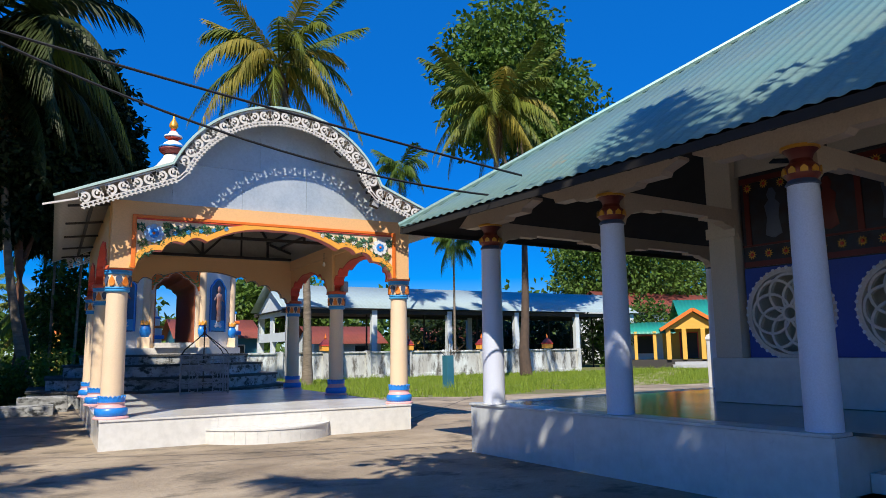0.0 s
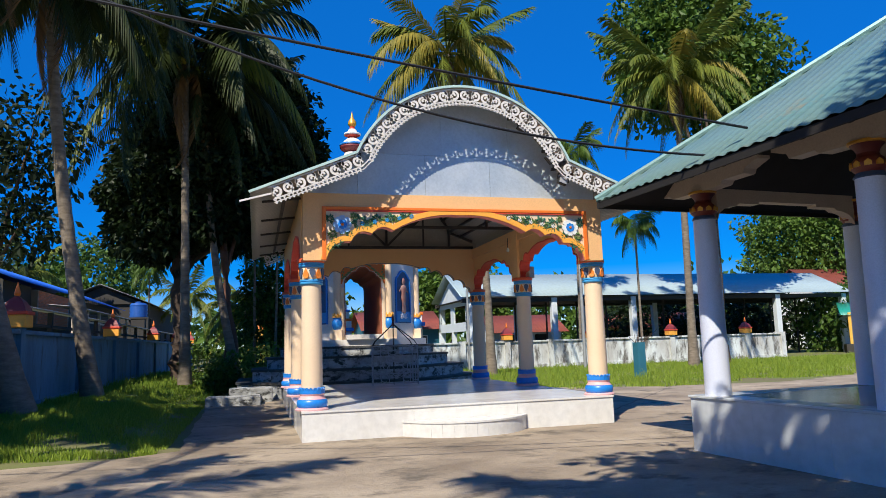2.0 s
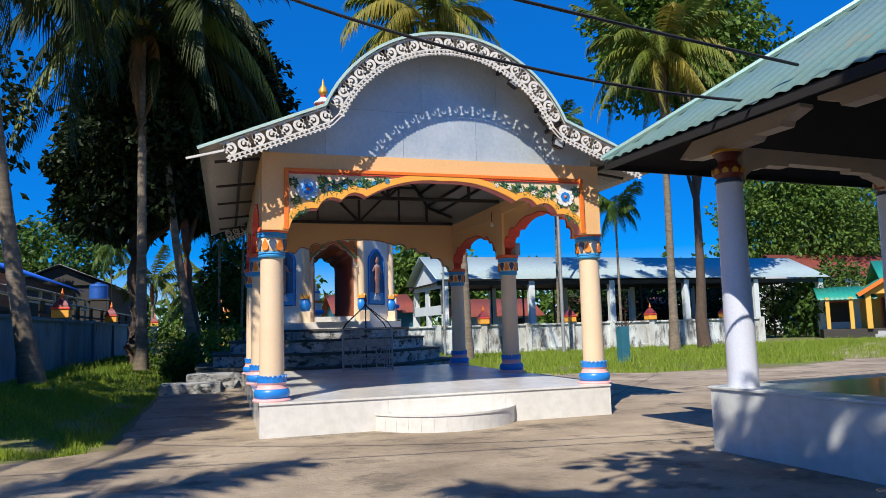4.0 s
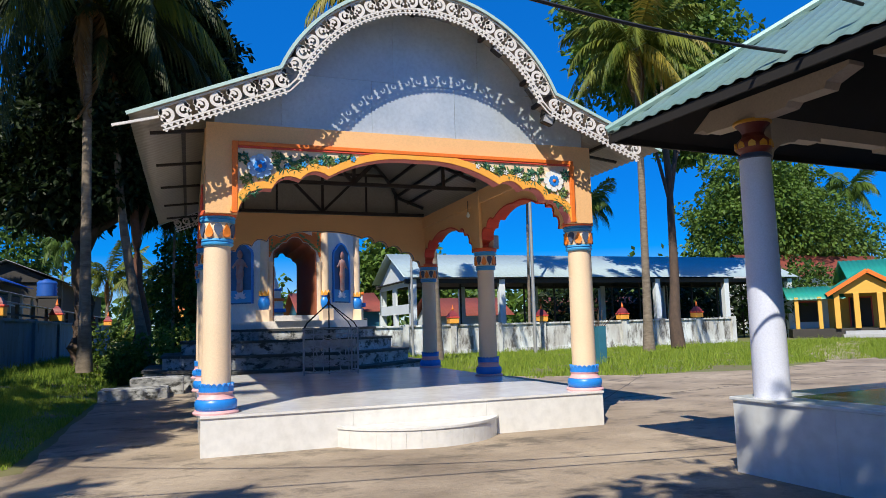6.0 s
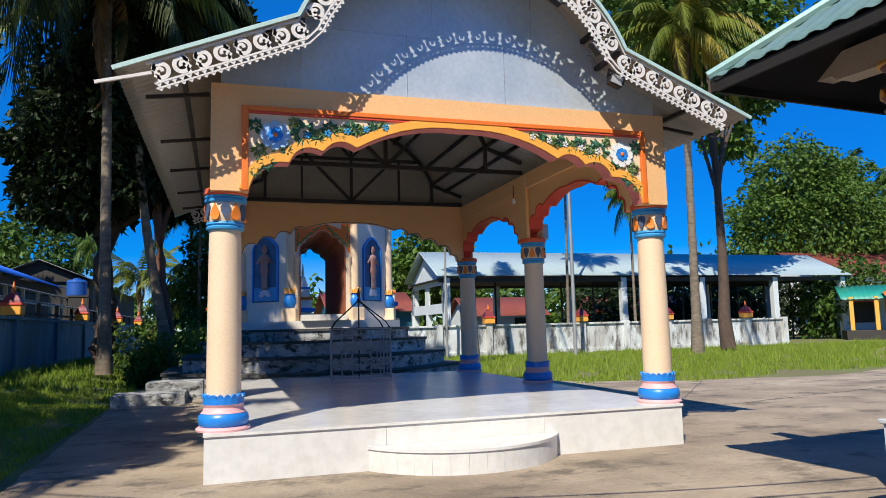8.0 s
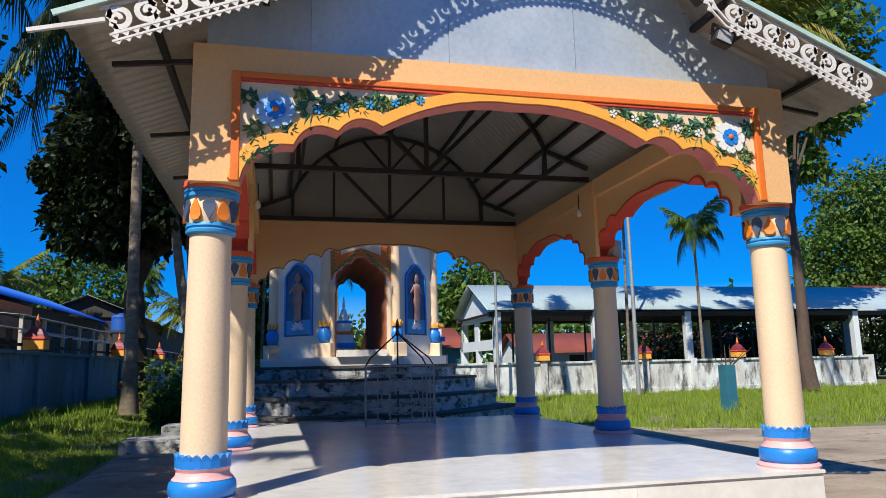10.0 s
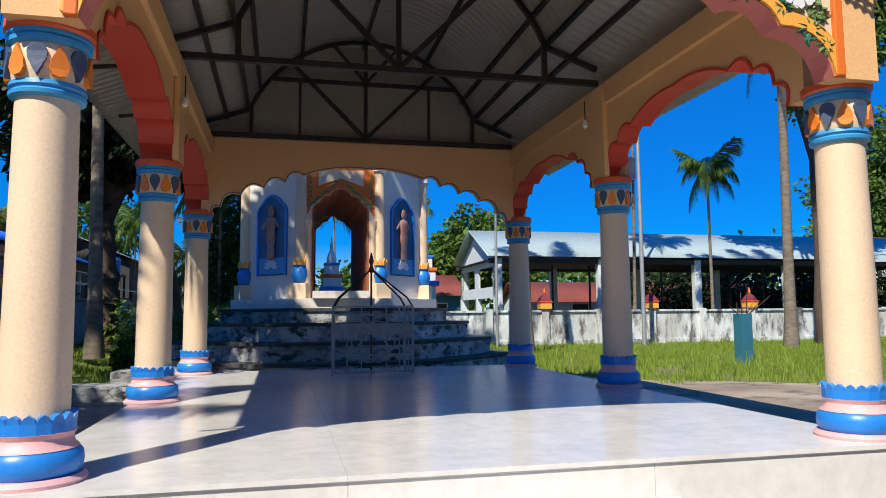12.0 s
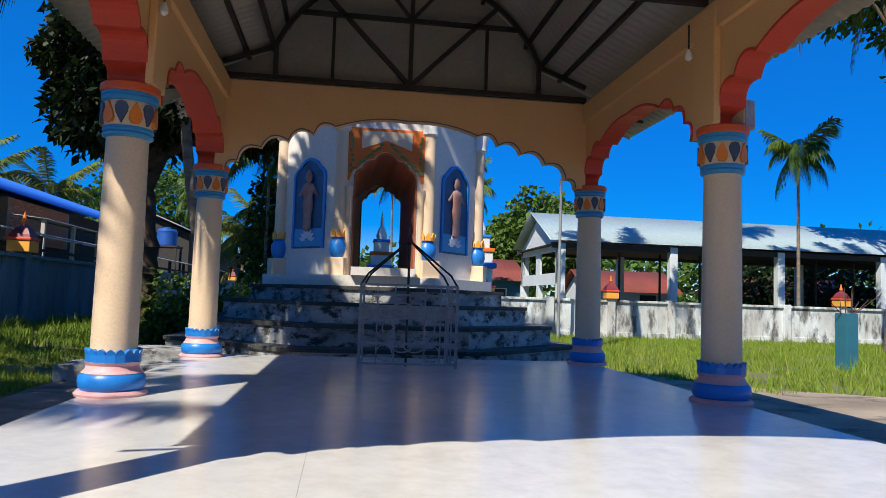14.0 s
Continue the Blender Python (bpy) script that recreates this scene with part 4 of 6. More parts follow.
def build_hall():
    part("platform", boxes(((0.02, -5.58, -0.02), (14, -0.02, HT - 0.035)), ((1.2, -12, -0.02), (14, -5.58, HT - 0.035))), M_GREYMARBLE, HALL, "grey marble platform")
    part("floor", boxes(((0.36, -12.0, HT - 0.035), (14, -0.36, HT - 0.002))), M_DARKFLOOR, HALL, "polished dark floor reflecting the light")
    for k in range(4):
        part("kerb_slab", boxes(((-0.025, -1.405 - 1.4 * k, HT - 0.035), (0.36, -0.003 - 1.4 * k + (0.03 if k == 0 else 0), HT)), bevel=0.008), M_GREYMARBLE, HALL)
    for k in range(9):
        part("kerb_slab", boxes(((0.363 + 1.5 * k, -0.36, HT - 0.035), (1.86 + 1.5 * k, 0.027, HT)), bevel=0.008), M_GREYMARBLE, HALL)
    for k in range(5):
        part("facing_slab", boxes(((0.0, -5.6 + 1.12 * k + 0.001, -0.01), (0.02, -5.6 + 1.12 * (k + 1) - 0.001, HT - 0.036))), M_GREYMARBLE, HALL)
    for k in range(12):
        part("facing_slab", boxes(((0.02 + 1.15 * k, -0.02, -0.01), (0.018 + 1.15 * (k + 1), 0.0, HT - 0.036))), M_GREYMARBLE, HALL)
    part("facing_slab", boxes(((0.0, -5.62, -0.01), (1.2, -5.6, HT - 0.036))), M_GREYMARBLE, HALL)
    for k in range(3):
        part("step", boxes(((0.25, -7.9, -0.01), (1.2 - 0.3 * (2 - k) + 0.0, -5.63, 0.18 * (3 - k))), bevel=0.006) if k == 2 else boxes(((0.25 + 0.3 * k - 0.3 * (k > 0) * 0, -7.9, 0.18 * k - 0.01), (1.2, -5.63, 0.18 * (k + 1))), bevel=0.006), M_GREYMARBLE, HALL, "grey marble step")
    first = None
    for x, y in ((0.25, -0.27), (0.25, -2.85), (0.25, -5.40), (3.12, -0.22), (6.1, -0.22), (9.0, -0.22)):
        c = hall_column(pose(x, y, HT), first)
        first = first or c
    for y in (-0.27, -2.85, -5.40):
        part("bracket_beam", ogee_arm(-1.2, 1.2, y), M_BRACKET, HALL, "cream ogee bracket beam")
    for y, x1 in ((-0.27, 3.0), (-2.85, 2.92), (-5.40, 2.92)):
        part("cross_beam", plate(cross_beam(0.42, x1), depth=0.16, place=lambda a, b, d: Vector((a, y - 0.08 + d, b))), M_BRACKET, HALL, "cream beam with curved brackets")
    part("cross_beam", plate(cross_beam(3.26, 5.96), depth=0.16, place=lambda a, b, d: Vector((a, -0.30 + d, b))), M_BRACKET, HALL, "cream beam with curved brackets")
    part("cross_beam", plate(cross_beam(6.34, 8.86), depth=0.16, place=lambda a, b, d: Vector((a, -0.44 + d, b))), M_BRACKET, HALL, "cream beam with curved brackets")
    # inner room
    part("plinth", boxes(((2.78, -12.0, HT), (9.4, -2.42, 1.40)), bevel=0.01), M_GREYMARBLE, HALL, "grey marble plinth")
    wheels = [(-3.60, 2.02), (-5.15, 2.02), (-6.70, 2.02), (-8.25, 2.02)]
    holes = [[(y + 0.60 * math.cos(t), z + 0.60 * math.sin(t)) for t in [2 * math.pi * k / 40 for k in range(40)]] for y, z in wheels]
    part("inner_wall", plate([(-2.95, 1.40), (-2.95, 2.70), (-11.9, 2.70), (-11.9, 1.40)], holes, 0.16, lambda a, b, d: Vector((2.95 + d, a, b))), M_COBALT, HALL, "cobalt blue wall pierced by round windows")
    for y, z in wheels[:3]:
        rosette(y, z)
    part("mural", boxes(((2.97, -11.9, 2.70), (3.1, -2.95, 4.12))), M_MURAL, HALL, "dark painted mural boards")
    bm = boxes(((2.945, -11.9, 2.72), (2.97, -2.96, 2.80)), ((2.945, -11.9, 3.98), (2.97, -2.96, 4.06)), ((2.945, -11.9, 3.02), (2.97, -2.96, 3.05)))
    for k in range(9):
        box(bm, (2.946, -3.10 - 0.80 * k, 3.052), (2.968, -3.02 - 0.80 * k, 3.978))
    part("mural_border", bm, M_MAROON, HALL, "dark red mural borders")
    for k in range(24):
        daisy(HALL, pose(2.943, -3.10 - 0.26 * k, 2.90))
        daisy(HALL, pose(2.943, -3.10 - 0.26 * k, 3.90 + 0.03 * (k % 2)))
    rnd = random.Random(8)
    for k in range(6):
        bm = bmesh.new()
        lathe([(0.02, 0.0), (0.13, 0.05), (0.09, 0.30), (0.12, 0.48), (0.05, 0.56), (0.075, 0.64), (0.03, 0.73)], 12, bm)
        bmesh.ops.scale(bm, vec=(0.2, 1, 1), verts=bm.verts[:])
        part("painted_shape", bm, M_NAVY if k % 2 == 0 else M_MAROON, HALL, "dim painted relief shape", True, pose(2.965, -3.45 - 0.80 * k, 3.12))
    part("upper_wall", boxes(((2.95, -12.0, 4.12), (3.2, -2.9, 5.3))), M_CREAMWALL, HALL, "plain grey cream plaster wall")
    part("pier", boxes(((2.82, -2.90, 1.40), (3.3, -2.46, 5.2)), bevel=0.012), M_CREAMWALL, HALL, "grey cream corner pier")
    part("pier_band", boxes(((2.79, -2.94, 3.20), (2.82, -2.44, 3.36))), M_CREAMWALL, HALL)
    part("end_wall", boxes(((3.3, -2.72, 1.40), (9.2, -2.5, 5.2))), M_CREAMWALL, HALL, "grey cream plaster wall")
    part("far_wall", boxes(((9.0, -3.6, 1.40), (9.2, -2.72, 5.2)), ((9.0, -12, 1.40), (9.2, -3.9, 5.2)), ((9.0, -3.9, 2.3), (9.2, -3.6, 5.2))), M_CREAMWALL, HALL, "grey cream plaster wall")
    # roof
    ex0, ex1, ey0, ey1, ez, sl = -0.93, 14.9, 0.60, -13.2, 3.55, 0.70
    half = (ey0 - ey1) / 2
    L = ex1 - ex0
    for nm, o, al, up, ln in (("roof_west", (ex0, ey1, ez), (0, 1, 0), (1, 0, sl), ey0 - ey1), ("roof_north", (ex0, ey0, ez), (1, 0, 0), (0, -1, sl), L), ("roof_south", (ex0, ey1, ez), (1, 0, 0), (0, 1, sl), L), ("roof_east", (ex1, ey1, ez), (0, 1, 0), (-1, 0, sl), ey0 - ey1)):
        r = corrugated("roof_sheet", o, al, up, ln, half, M_TEALROOF, taper=lambda s, ln=ln: max(0.001, min(s, ln - s, half)))
        under(r, HALL, "weathered teal corrugated roof sheet")
    for p, q in (((ex0, ey0, ez + 0.03), (ex0 + half, ey0 - half, ez + sl * half + 0.03)), ((ex0, ey1, ez + 0.03), (ex0 + half, ey1 + half, ez + sl * half + 0.03)), ((ex0 + half, ey0 - half, ez + sl * half + 0.03), (ex1 - half, ey0 - half, ez + sl * half + 0.03))):
        part("hip_cap", tube(bmesh.new(), [p, q], 0.05, 8), M_TEALROOF, HALL)
    # boarding, near-black to carry the shade under the sheets, and rafters
    bm = bmesh.new()
    d = 0.07
    e = [bm.verts.new(c) for c in ((ex0 + 0.05, ey0 - 0.05, ez - d + 0.03), (ex1 - 0.05, ey0 - 0.05, ez - d + 0.03), (ex1 - 0.05, ey1 + 0.05, ez - d + 0.03), (ex0 + 0.05, ey1 + 0.05, ez - d + 0.03))]
    a, b = bm.verts.new((ex0 + half, ey0 - half, ez + sl * half - d)), bm.verts.new((ex1 - half, ey0 - half, ez + sl * half - d))
    bm.faces.new((e[0], e[3], a))
    bm.faces.new((e[0], a, b, e[1]))
    bm.faces.new((e[1], b, e[2]))
    bm.faces.new((e[2], b, a, e[3]))
    part("boarding", bm, M_ROOFDARK, HALL, "near-black boards carrying the shade under the roof")
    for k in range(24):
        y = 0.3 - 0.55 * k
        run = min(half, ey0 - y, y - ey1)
        part("rafter", bar(bmesh.new(), (ex0 + 0.1, y, ez - 0.06), (ex0 + run, y, ez - 0.13 + sl * run), 0.05, 0.08), M_ROOFDARK, HALL)
    part("eave_board", boxes(((ex0 + 0.02, ey1, ez - 0.11), (ex0 + 0.05, ey0, ez - 0.015))), M_ROOFDARK, HALL, "dark red-brown eave board")
    part("eave_board", boxes(((ex0, ey0 - 0.05, ez - 0.11), (ex1, ey0 - 0.02, ez - 0.015))), M_ROOFDARK, HALL, "dark red-brown eave board")


build_hall()


def ceiling_fan(m):
    f = thing("ceiling_fan", m, "dark ceiling fan hanging under the hall roof", "fan")
    part("rod", tube(bmesh.new(), [(0, 0, 0.08), (0, 0, 1.2)], 0.018, 8), M_BLACK, f)
    part("motor", lathe([(0.05, -0.07), (0.13, -0.05), (0.14, 0.03), (0.06, 0.08)], 20), M_BLACK, f, "", True)
    for k in range(3):
        bm = boxes(((0.13, -0.06, -0.006), (0.62, 0.06, 0.006)), bevel=0.004)
        part("blade", bm, M_BLACK, f, at=pose(0, 0, 0, 8, 0, 120 * k + 25))


ceiling_fan(pose(6.20, 10.06, 0, 0, 0, 4.87) @ pose(1.25, -5.15, 3.62))


# ---- shrine ----
SX, SY = 3.93, 27.3
SHR = thing("shrine_tower", pose(SX, SY, 0), "white octagonal shrine tower on mould-streaked steps", "shrine")


def octagon(r):
    return [(r * math.cos(radians(22.5 + 45 * k)), r * math.sin(radians(22.5 + 45 * k))) for k in range(8)]


def face_frame(k, r):
    """Places (along, up, out) on side k of the octagon; k = 6 looks towards the pavilion."""
    a = radians(45 * k)
    ap = r * math.cos(radians(22.5))
    n, t = Vector((math.cos(a), math.sin(a), 0)), Vector((-math.sin(a), math.cos(a), 0))
    return lambda u, z, d: n * (ap + d) + t * u + Vector((0, 0, z))


def build_shrine():
    rnd = random.Random(3)
    # stepped base, each side of each tier a piece with a projecting lip
    z = -0.02
    for r, top in ((4.45, 0.50), (3.92, 0.88), (3.38, 1.26), (2.86, 1.57)):
        for k in range(8):
            p, q = octagon(r)[k - 1], octagon(r)[k]
            pi, qi = octagon(r - 0.9)[k - 1], octagon(r - 0.9)[k]
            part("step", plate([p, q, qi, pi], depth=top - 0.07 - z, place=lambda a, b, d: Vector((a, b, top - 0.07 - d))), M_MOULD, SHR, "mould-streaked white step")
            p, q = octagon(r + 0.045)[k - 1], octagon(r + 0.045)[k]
            # lip much darker than its riser, mottled with grey
            part("lip", plate([p, q, qi, pi], depth=0.07, place=lambda a, b, d: Vector((a, b, top - d))), M_DARKLIP, SHR, "dark mottled step lip")
        z = top - 0.1
    part("plinth", plate(octagon(2.62), depth=0.25, place=lambda a, b, d: Vector((a, b, 1.78 - d))), M_SHRINE, SHR, "stained white plinth")
    R, H = 2.28, 5.7
    side = 2 * R * math.sin(radians(22.5))
    door = foils([(-0.62, 1.78), (-0.62, 3.70), (-0.47, 3.92), (-0.23, 4.08), (0.0, 4.24), (0.23, 4.08), (0.47, 3.92), (0.62, 3.70), (0.62, 1.78)], [0, 0.05, 0.05, 0.04, 0.04, 0.05, 0.05, 0])
    rear = [(a * 0.88 - 0.15, b) for a, b in door]
    for k in range(8):
        put = face_frame(k, R)
        h = side / 2
        opened = k in (6, 2)
        hole = door if k == 6 else rear
        line = [(-h, 1.78)] + (hole if opened else []) + [(h, 1.78), (h, H), (-h, H)]
        part("wall", plate(line, depth=-0.25, place=put), M_SHRINE, SHR, "stained white plaster wall")
        if opened:
            part("inner_lining", ribbon(bmesh.new(), hole, -0.02, 0.012, put, -3.9 if k == 6 else -0.27, 0.012), M_DOORRED, SHR, "red-brown doorway lining")
        # corner half-columns with blue pots
        a = radians(45 * k + 22.5)
        c = Vector((R * math.cos(a), R * math.sin(a), 0))
        s = part("corner_column", lathe([(0.135, 2.50), (0.13, 3.4), (0.12, 4.62)], 20), M_CREAM, SHR, "cream corner column", True, Matrix.Translation(c))
        part("pot", lathe([(0.10, 2.12), (0.15, 2.16), (0.19, 2.28), (0.18, 2.40), (0.13, 2.48), (0.165, 2.52)], 20), M_BLUE, s, "bright blue pot", True)
        part("block", boxes(((-0.2, -0.2, 1.76), (0.2, 0.2, 2.12)), bevel=0.015), M_CREAM, s, at=pose(0, 0, 0, 0, 0, 45 * k + 22.5))
        bm = bmesh.new()
        for i in range(8):
            m2 = Matrix.Rotation(2 * math.pi * i / 8, 4, "Z")
            plate([(-0.05, 2.52), (0.05, 2.52), (0.05, 2.60), (0.0, 2.68), (-0.05, 2.60)], depth=0.03, place=lambda p, q, d: m2 @ Vector((0.165 - d, p, q)), bm=bm)
        part("flower_crown", bm, M_YELLOW, s, "amber leaf crown")
        part("capital", lathe([(0.125, 4.62), (0.17, 4.66), (0.16, 4.76), (0.20, 4.92), (0.20, 4.98)], 20, flute=lambda a, z: 1 + 0.04 * math.sin(10 * a)), M_WHITE, s, "white leaf capital", True)
    # front door: orange frame, patterned spandrel, thin side columns
    put = face_frame(6, R)
    for y in (-0.72, 0.72):
        part("door_column", lathe([(0.07, 1.78), (0.06, 3.3), (0.09, 3.38), (0.09, 3.52)], 14), M_CREAM, SHR, "thin cream door column", True, Matrix.Translation(put(y, 0, 0.06)))
    frame_line = [(-0.80, 3.66), (-0.72, 3.66)] + [(a * 1.1, b + 0.03) for a, b in door if b > 3.71] + [(0.72, 3.66), (0.80, 3.66), (0.80, 4.72), (-0.80, 4.72)]
    part("spandrel", plate(frame_line, depth=0.05, place=put), M_ORANGE, SHR, "orange door spandrel")
    part("spandrel_field", plate([(-0.50, 4.30), (0.0, 4.48), (0.50, 4.30), (0.50, 4.66), (-0.50, 4.66)], depth=0.025, place=lambda u, z, d: put(u, z, 0.05 + d)), M_CREAM, SHR, "cream field")
    pl = lambda u, z, d: put(u, z, 0.05 + d)
    for sx in (-1, 1):
        bm = bmesh.new()
        for i in range(13):
            u, zz = sx * (0.70 - 0.050 * i), 3.84 + 0.045 * i + 0.015 * math.sin(2.2 * i)
            plate([(u + 0.05 * math.cos(t), zz + 0.03 * math.sin(t)) for t in [j * math.pi / 3 + i for j in range(6)]], depth=0.02, place=pl, bm=bm)
        for i in range(8):
            u, zz = sx * (0.68 + 0.02 * math.sin(2 * i)), 3.86 + 0.1 * i
            plate([(u + 0.03 * math.cos(t), zz + 0.045 * math.sin(t)) for t in [j * math.pi / 3 + i for j in range(6)]], depth=0.025, place=pl, bm=bm)
        part("leaf_pattern", bm, M_OLIVE, SHR, "green leaf relief")
    part("door_step", plate([(-0.62, 0), (0.62, 0), (0.62, 0.45), (-0.62, 0.45)], depth=0.16, place=lambda a, b, d: face_frame(6, R)(a, 1.94 - d, b)), M_SHRINE, SHR, "white door step")
    # relief niches on the two oblique sides that face the pavilion
    for k in (5, 7):
        put = face_frame(k, R)
        niche = foils([(-0.45, 2.32), (-0.45, 3.72), (-0.30, 3.97), (0.0, 4.16), (0.30, 3.97), (0.45, 3.72), (0.45, 2.32)], [0, 0.05, 0.04, 0.04, 0.05, 0])
        part("niche", plate(niche, depth=0.02, place=put), M_NICHE, SHR, "dark blue painted niche")
        bm = bmesh.new()
        ribbon(bm, niche, -0.035, 0.02, put, 0.0, 0.05)
        part("niche_frame", bm, M_BLUE, SHR, "blue scalloped niche frame")
        part("niche_ground", plate([(-0.40, 2.36), (0.40, 2.36), (0.40, 2.72), (-0.40, 2.72)], depth=0.01, place=lambda u, z, d: put(u, z, 0.02 + d)), M_SKYBLUE, SHR, "light blue painted lower field")
        bm = bmesh.new()
        for i in range(7):
            a = radians(10 + 160 * i / 6)
            q = Vector((math.cos(a), math.sin(a)))
            s = Vector((-q.y, q.x))
            pts = [q * 0.03, q * 0.14 + s * 0.045, q * 0.24, q * 0.14 - s * 0.045]
            plate([(p.x, p.y + 2.48) for p in pts], depth=0.03 + 0.004 * (i % 2), place=lambda u, z, d: put(u, z, 0.02 + d), bm=bm)
        part("lotus", bm, M_LAVENDER, SHR, "pale lotus relief")
    # cornice and tiered spire
    part("cornice", plate(octagon(2.55), depth=0.18, place=lambda a, b, d: Vector((a, b, H + 0.18 - d))), M_ORANGE, SHR, "orange cornice")
    part("ceiling", plate(octagon(2.2), depth=0.1, place=lambda a, b, d: Vector((a, b, 4.9 - d))), M_DOORRED, SHR, "dark ceiling")
    part("dome", lathe([(2.3, 5.88), (2.25, 6.3), (1.95, 6.9), (1.5, 7.5), (1.0, 8.0), (0.55, 8.4), (0.34, 8.7), (0.30, 8.82)], 32, phase=radians(22.5)), M_SHRINE, SHR, "white dome", True)
    for prof, mm, lb in (([(0.26, 8.82), (0.44, 8.95), (0.48, 9.02), (0.46, 9.07)], M_MAROON_F, "maroon spire bowl"), ([(0.46, 9.07), (0.50, 9.10), (0.49, 9.15), (0.36, 9.19)], M_BLUE, "blue spire ring"), ([(0.36, 9.19), (0.33, 9.27), (0.20, 9.37)], M_WHITE, "white spire bowl"), ([(0.19, 9.37), (0.17, 9.44), (0.30, 9.50)], M_RED, "red spire neck"), ([(0.30, 9.50), (0.33, 9.53), (0.31, 9.58), (0.20, 9.63), (0.14, 9.74)], M_WHITE, "white upper bowl"), ([(0.13, 9.74), (0.09, 9.80), (0.10, 9.84)], M_RED, "red upper neck"), ([(0.09, 9.84), (0.16, 9.94), (0.15, 10.05), (0.06, 10.20), (0.03, 10.34), (0.005, 10.46)], M_GOLD, "gold spire tip")):
        part("spire", lathe(prof, 20), mm, SHR, lb, True)


def niche_figure(k, material, label):
    """A plain standing figure in a relief niche."""
    bm = bmesh.new()
    lathe([(0.03, 2.66), (0.10, 2.70), (0.085, 3.0), (0.12, 3.2), (0.10, 3.35), (0.14, 3.52), (0.11, 3.62), (0.035, 3.66), (0.075, 3.72), (0.085, 3.79), (0.06, 3.86), (0.015, 3.92)], 16, bm)
    for sx in (-1, 1):
        tube(bm, [(sx * 0.12, 0, 3.55), (sx * 0.22, 0, 3.40), (sx * 0.08 - 0.06, 0, 3.52)], 0.032, 8)
    bmesh.ops.scale(bm, vec=(1.25, 0.45, 1), verts=bm.verts[:])
    m = Matrix.Translation((SX, SY, 0)) @ Matrix.Rotation(radians(45 * k), 4, "Z") @ Matrix.Translation((2.28 * math.cos(radians(22.5)) + 0.06, 0, 0)) @ Matrix.Rotation(radians(90), 4, "Z")
    solid("relief_figure", bm, material, label, "statue", "niche figures", smooth=True, m=m)


def small_shrine(x, y, z, w, h, label):
    t = thing("small_shrine", pose(x, y, z) @ Matrix.Diagonal((w, w, h, 1)), label, "shrine", "small shrines")
    part("base", boxes(((-0.75, -0.75, -0.02), (0.75, 0.75, 0.9)), bevel=0.03), M_HUTYELLOW, t, "yellow base")
    part("body", boxes(((-0.62, -0.62, 0.9), (0.62, 0.62, 2.0)), bevel=0.03), M_WHITE, t, "white body")
    bm = bmesh.new()
    put = lambda a, b, d: Vector((a, -0.62 - d, b))
    for r in (0.38, 0.24, 0.10):
        ribbon(bm, arc((0, 1.45), r, 0, 360, 24), -0.045, 0.045, put, 0.0, 0.03)
    part("wheel", bm, M_SKYBLUE, t, "blue wheel relief")
    part("cornice", boxes(((-0.80, -0.80, 2.0), (0.80, 0.80, 2.14)), bevel=0.03), M_BLUE, t, "blue cornice")
    for k, (w, z0, z1, mm) in enumerate(((0.62, 2.14, 2.42, M_WHITE), (0.70, 2.42, 2.52, M_ORANGE), (0.46, 2.52, 2.80, M_WHITE), (0.52, 2.80, 2.88, M_BLUE))):
        part("tier", boxes(((-w, -w, z0), (w, w, z1)), bevel=0.03), mm, t)
    part("finial", lathe([(0.30, 2.88), (0.34, 3.0), (0.2, 3.2), (0.08, 3.3), (0.12, 3.38), (0.02, 3.7)], 16), M_WHITE, t, "white finial", True)


build_shrine()
niche_figure(5, M_FIGURE, "muted tan plain standing relief figure in a blue niche")
niche_figure(7, M_FIGURE, "muted tan plain standing relief figure in a blue niche")
small_shrine(7.36, 33.0, 0.0, 0.58, 1.19, "small white and blue shrine on a yellow base")
small_shrine(4.32, 34.0, 0.0, 0.52, 1.12, "small white and blue shrine behind the tower")


def low_slab(x0, y0, x1, y1, z):
    solid("stone_step", boxes(((x0, y0, -0.03), (x1, y1, z)), bevel=0.02), M_MOULD, "low mould-darkened concrete step on the ground", "step", "low steps")


low_slab(-0.95, 22.3, 0.55, 23.3, 0.24)
low_slab(-0.35, 23.3, 0.9, 24.2, 0.42)


